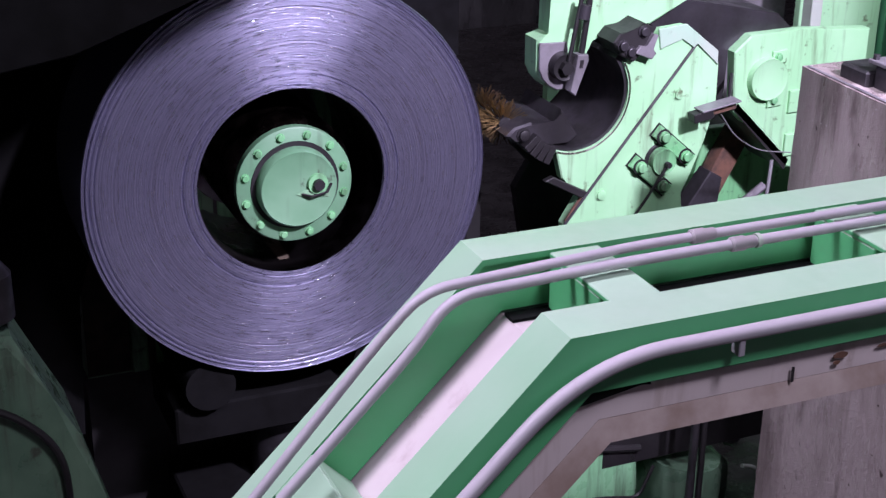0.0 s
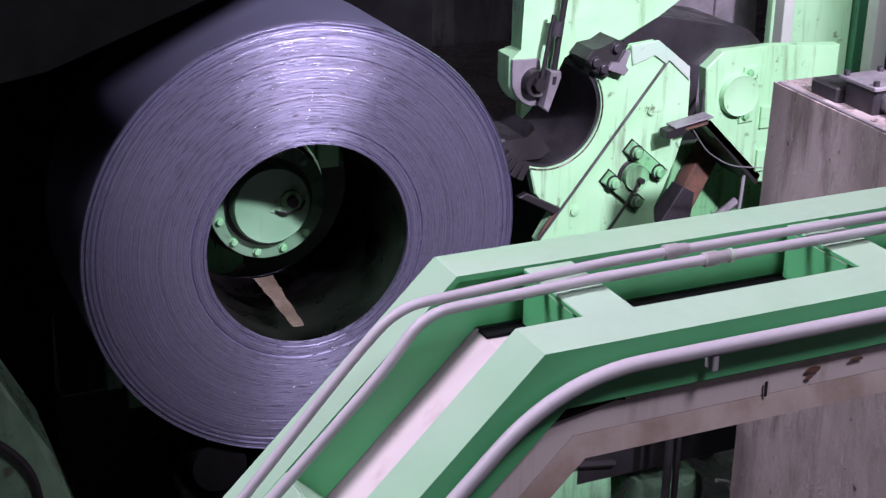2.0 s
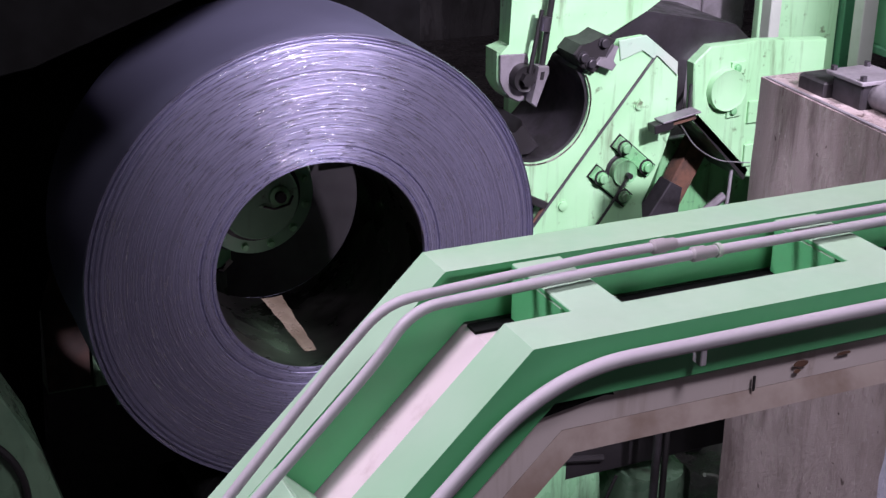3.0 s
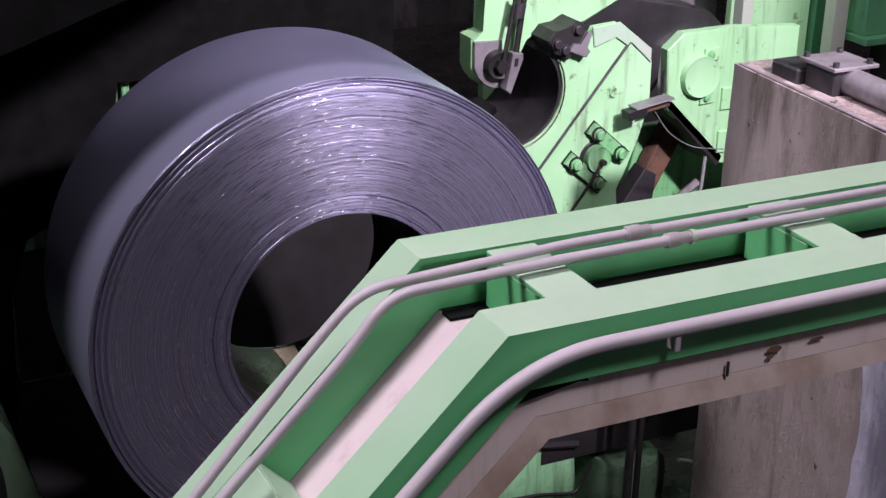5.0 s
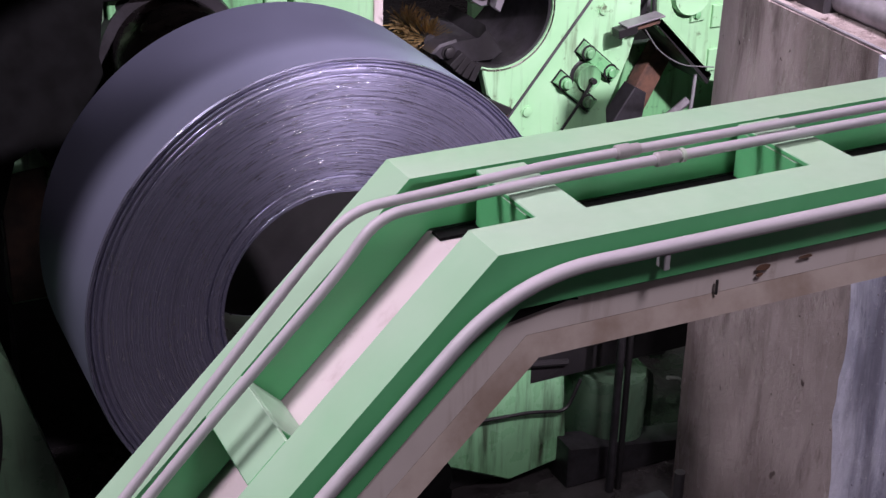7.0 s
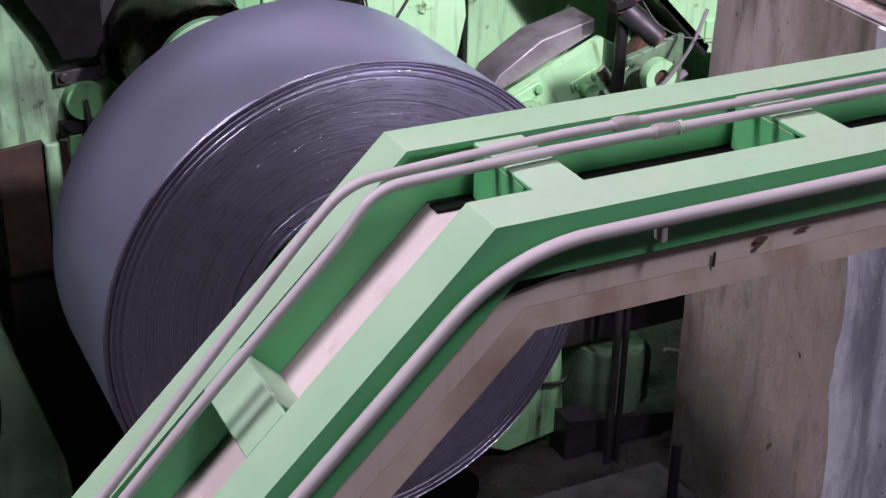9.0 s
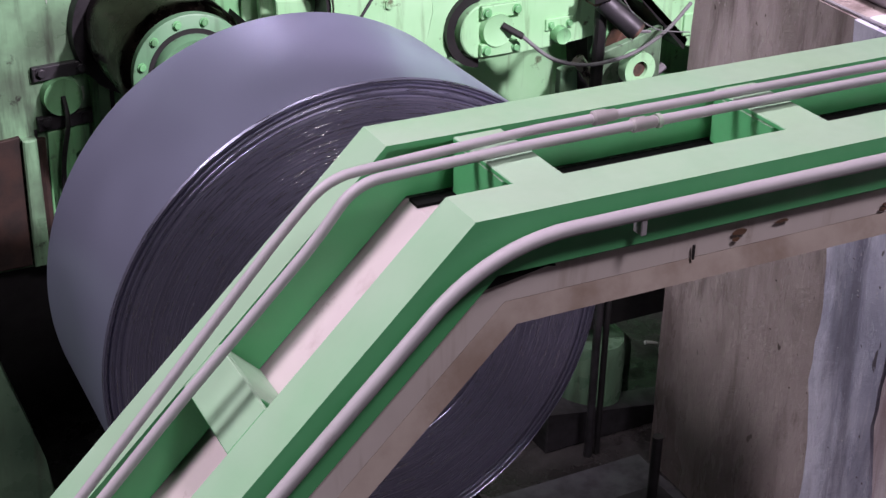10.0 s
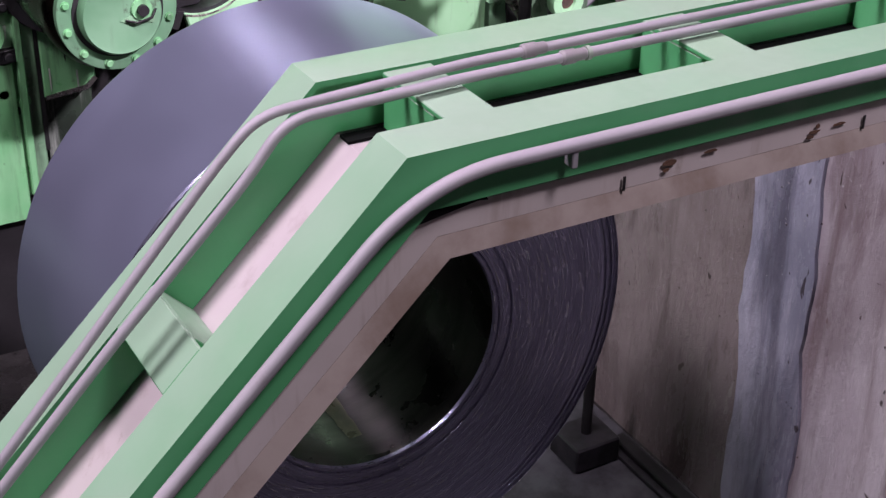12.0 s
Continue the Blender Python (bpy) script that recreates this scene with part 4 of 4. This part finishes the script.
def on_slope(s, y, h):
    return Vector((-s * math.cos(SLOPE) - h * math.sin(SLOPE), y, -s * math.sin(SLOPE) + h * math.cos(SLOPE)))


def bent_frame():
    f = thing("bent_frame", BEND, "mint green bent guard frame with dusty rails, ties and conduits", "guard frame")
    right, left = 2.5, 3.6
    part("rear_rail", bent([(0, 0), (-0.105, 0), (-0.105, -0.012), (-0.092, -0.012), (-0.092, -0.118), (0, -0.118)], right, left), GREEN_FRAME, f, "green rear rail")
    part("front_rail", bent([(-0.350, 0), (-0.460, 0), (-0.460, -0.112), (-0.350, -0.112)], right, left), GREEN_FRAME, f, "green front rail")
    part("girder", bent([(-0.005, -0.126), (-0.440, -0.126), (-0.440, -0.180), (-0.005, -0.180)], right, left), DUSTY_PLATE, f, "dusty pinkish-brown girder under the rails")
    part("lip", bent([(-0.40, -0.181), (-0.440, -0.181), (-0.458, -0.220), (-0.440, -0.220), (-0.40, -0.200)], right, left), RUST_DUST, f, "brown rusty folded lower lip")
    # near-black strips and a wedge draw the shadow lines between rails and girder
    part("gap_shade_strip", box(0.05, right, -0.130, -0.093, -0.1250, -0.1185, 0.0), SHADE_BLACK, f, "near-black strip standing in for the shade of the gap")
    part("gap_shade_strip", bent([(-0.36, -0.1125), (-0.420, -0.1125), (-0.420, -0.1255), (-0.36, -0.1255)], right, left), SHADE_BLACK, f, "near-black strip standing in for the shade of the gap")
    part("gap_shade_wedge", plate([(0.0, -0.113), (0.165, -0.113), (0.17, -0.124), (0.15, -0.121), (0.02, -0.142)], -0.443, 0.004, 0.0), SHADE_BLACK, f, "near-black wedge standing in for the shade of the seam under the bend")
    rnd = random.Random(12)
    for k in range(30):
        u, h = rnd.uniform(0.1, 2.3), rnd.uniform(-0.172, -0.140)
        u += 0.09 * (abs(u - 0.47) < 0.05)
        a, b = rnd.uniform(0.006, 0.022), rnd.uniform(0.003, 0.008)
        ring = [(a * math.cos(w) * rnd.uniform(0.6, 1.1), b * math.sin(w) * rnd.uniform(0.6, 1.1)) for w in (2 * math.pi * i / 9 for i in range(9))]
        bm = plate(ring, 0.0, 0.002, 0.0)
        bm.transform(Matrix.Translation((u, -0.4415, h)) if k % 2 else Matrix.Translation(on_slope(u * 0.9, -0.4265, h)) @ Matrix.Rotation(-SLOPE, 4, "Y"))
        part("rust_scab", bm, RUST, f, "dark rust scab")
    for x in (0.135, 0.745, 1.355, 1.965):
        part("tie", box(x, x + 0.105, -0.349, -0.106, -0.012, -0.001, 0.002), GREEN_FRAME, f)
        part("tie_web", box(x + 0.002, x + 0.05, -0.300, -0.106, -0.118, -0.013, 0.003), GREEN_FRAME, f)
    for s in (0.487, 1.09, 1.70, 2.30):
        for name, h0, h1, y0, y1, w in (("tie", -0.012, -0.001, -0.338, -0.090, 0.105), ("tie_web", -0.118, -0.013, -0.290, -0.090, 0.05)):
            bm = box(-w, 0, y0, y1, h0, h1, 0.002)
            bmesh.ops.transform(bm, matrix=Matrix.Translation(on_slope(s, 0, 0)) @ Matrix.Rotation(-SLOPE, 4, "Y"), verts=bm.verts[:])
            part(name, bm, GREEN_FRAME, f)
    for pts, r in (([(right, -0.175, 0.018), (0.28, -0.178, 0.018), (0.0, -0.204, 0.018), (-0.172, -0.222, 0.018), on_slope(0.233, -0.222, 0.134), on_slope(0.62, -0.222, 0.110), on_slope(0.90, -0.222, 0.094), on_slope(left, -0.222, 0.092)], 0.0098),
                   ([(right, -0.235, 0.018), (0.6, -0.238, 0.018), (0.2, -0.240, 0.018), (-0.138, -0.266, 0.020), on_slope(0.20, -0.267, 0.098), on_slope(0.58, -0.267, 0.097), on_slope(0.90, -0.267, 0.088), on_slope(left, -0.267, 0.086)], 0.0106)):
        part("conduit", tube(rounded(pts, 0.055), r, 12), CONDUIT, f, "dusty grey conduit")
    for x, y in ((0.45, -0.239), (0.40, -0.177)):
        part("coupling", drum((x, y, 0.018), [(0.0, 0.0112), (0.004, 0.0150), (0.030, 0.0150), (0.034, 0.0125), (0.052, 0.0125), (0.056, 0.0108)], 14, axis="x"), CONDUIT_DARK, f, "darker pipe coupling")
    part("conduit", tube(rounded([(right, -0.480, -0.035), (0.02, -0.480, -0.035), on_slope(left, -0.470, -0.012)], 0.16, 10), 0.0140, 12), CONDUIT, f, "dusty grey conduit")
    part("saddle_clip", box(0.315, 0.328, -0.488, -0.461, -0.078, -0.045, 0.002), CONDUIT, f)
    part("tape", tube([(0.508, -0.239, 0.018), (0.517, -0.239, 0.018)], 0.0145, 12), WHITE, f, "scrap of white tape")
    for x in (0.47, 1.08):
        part("joint_gap", box(x, x + 0.005, -0.4425, -0.4395, -0.180, -0.150, 0.0), BLACK, f)
    # feet: a post on the lane wall, a shoe on the floor
    part("post", box(2.26, 2.40, -0.30, -0.10, 2.3 - 2.726, -0.207, 0.004), GREEN_FRAME, f)
    return f


hall()
lane_wall()
hood = shade_hood()
coil = steel_coil()
car, lift = coil_car()
mandrel()
reel_housing()
wrapper = belt_wrapper()
wrapper_hook()
wrapper_frame()
upper_works()
wall_pipe()
lever = push_lever()
knee = knee_link()
cylinder, stub = cylinder_group()
low_box()
lane_floor()
left_machine()
wire_brush()
wall_tag()
bent_frame()


def motions():
    x = 1.56
    ys = [(0.0, 5.115), (1.6, 4.700), (3.2, 4.280), (4.3, 3.985), (4.8, 3.910), (7.7, 3.900), (8.1, 3.875), (9.5, 3.557), (10.5, 3.345), (11.3, 3.135), (12.0, 2.971)]
    def y_at(t):
        return float(np.interp(t, [a for a, b in ys], [b for a, b in ys]))
    drop = [(0.0, 0.0), (4.3, 0.0), (4.8, 0.050), (5.5, 0.125), (6.5, 0.231), (7.2, 0.281), (7.7, 0.290), (12.0, 0.290)]
    def d_at(t):
        return float(np.interp(t, [a for a, b in drop], [b for a, b in drop]))
    times = [0.0, 1.6, 3.2, 4.3, 4.8, 5.5, 6.5, 7.2, 7.7, 8.1, 8.8, 9.5, 10.5, 11.3, 12.0]
    walk(coil, [(t, pose(x, y_at(t), 1.834 - d_at(t))) for t in times])
    walk(car, [(t, pose(x, y_at(t), 0)) for t in times])
    walk(lift, [(t, pose(x, y_at(t), -d_at(t))) for t in times])
    walk(hood, [(0.0, pose(0, 4, 3)), (7.65, pose(0, 4, 3)), (8.3, pose(0, 4, 3.35)), (9.2, pose(0, 4, 3.6)), (9.9, pose(0, 4, 4.3)), (10.8, pose(0, 4, 6.3)), (12.0, pose(0, 4, 8.0))])
    wx, wz = WRAP_C
    walk(wrapper, [(0.0, pose(wx, 5.3, wz)), (7.45, pose(wx, 5.3, wz)), (7.6, pose(wx - 0.035, 5.3, wz + 0.010, 0, -0.6)), (7.7, pose(wx - 0.085, 5.3, wz + 0.02, 0, -1.4)), (8.3, pose(wx - 0.50, 5.3, wz, 0, -3)), (9.1, pose(wx - 0.90, 5.3, wz - 0.05, 0, -4)), (9.4, pose(wx - 0.93, 5.3, wz - 0.05, 0, -4)), (12.0, pose(wx - 0.93, 5.3, wz - 0.05, 0, -4))])
    walk(lever, [(0.0, pose(3.52, 5.38, 1.06, 0, -44)), (7.6, pose(3.52, 5.38, 1.06, 0, -44)), (8.5, pose(3.45, 5.38, 1.26, 0, -30)), (9.3, pose(3.415, 5.38, 1.49, 0, -16)), (9.5, pose(3.40, 5.38, 1.55, 0, -8)), (9.8, pose(3.38, 5.38, 1.64, 0, -2)), (10.0, pose(3.372, 5.38, 1.655, 0, -0.5)), (10.3, pose(3.372, 5.38, 1.655, 0, 0)), (12.0, pose(3.372, 5.38, 1.655, 0, 0))])
    for ob, x1, y1, z1 in ((cylinder, 3.79, 5.35, 1.44), (stub, 3.655, 5.20, 1.695)):
        walk(ob, [(0.0, pose(x1 + 0.1, y1, z1 - 0.62)), (7.6, pose(x1 + 0.1, y1, z1 - 0.62)), (8.4, pose(x1 + 0.04, y1, z1 - 0.28)), (9.1, pose(x1, y1, z1)), (12.0, pose(x1, y1, z1))])
    walk(knee, [(0.0, pose(2.95, 5.44, 0.66, 0, 25)), (7.6, pose(2.95, 5.44, 0.66, 0, 25)), (8.4, pose(2.62, 5.44, 1.0, 0, 20)), (9.3, pose(2.35, 5.44, 1.50, 0, 10)), (9.5, pose(2.35, 5.44, 1.58, 0, 5)), (9.8, pose(2.35, 5.44, 1.66, 0, -2)), (10.1, pose(2.35, 5.44, 1.70, 0, -3)), (12.0, pose(2.35, 5.44, 1.70, 0, -3))])


motions()
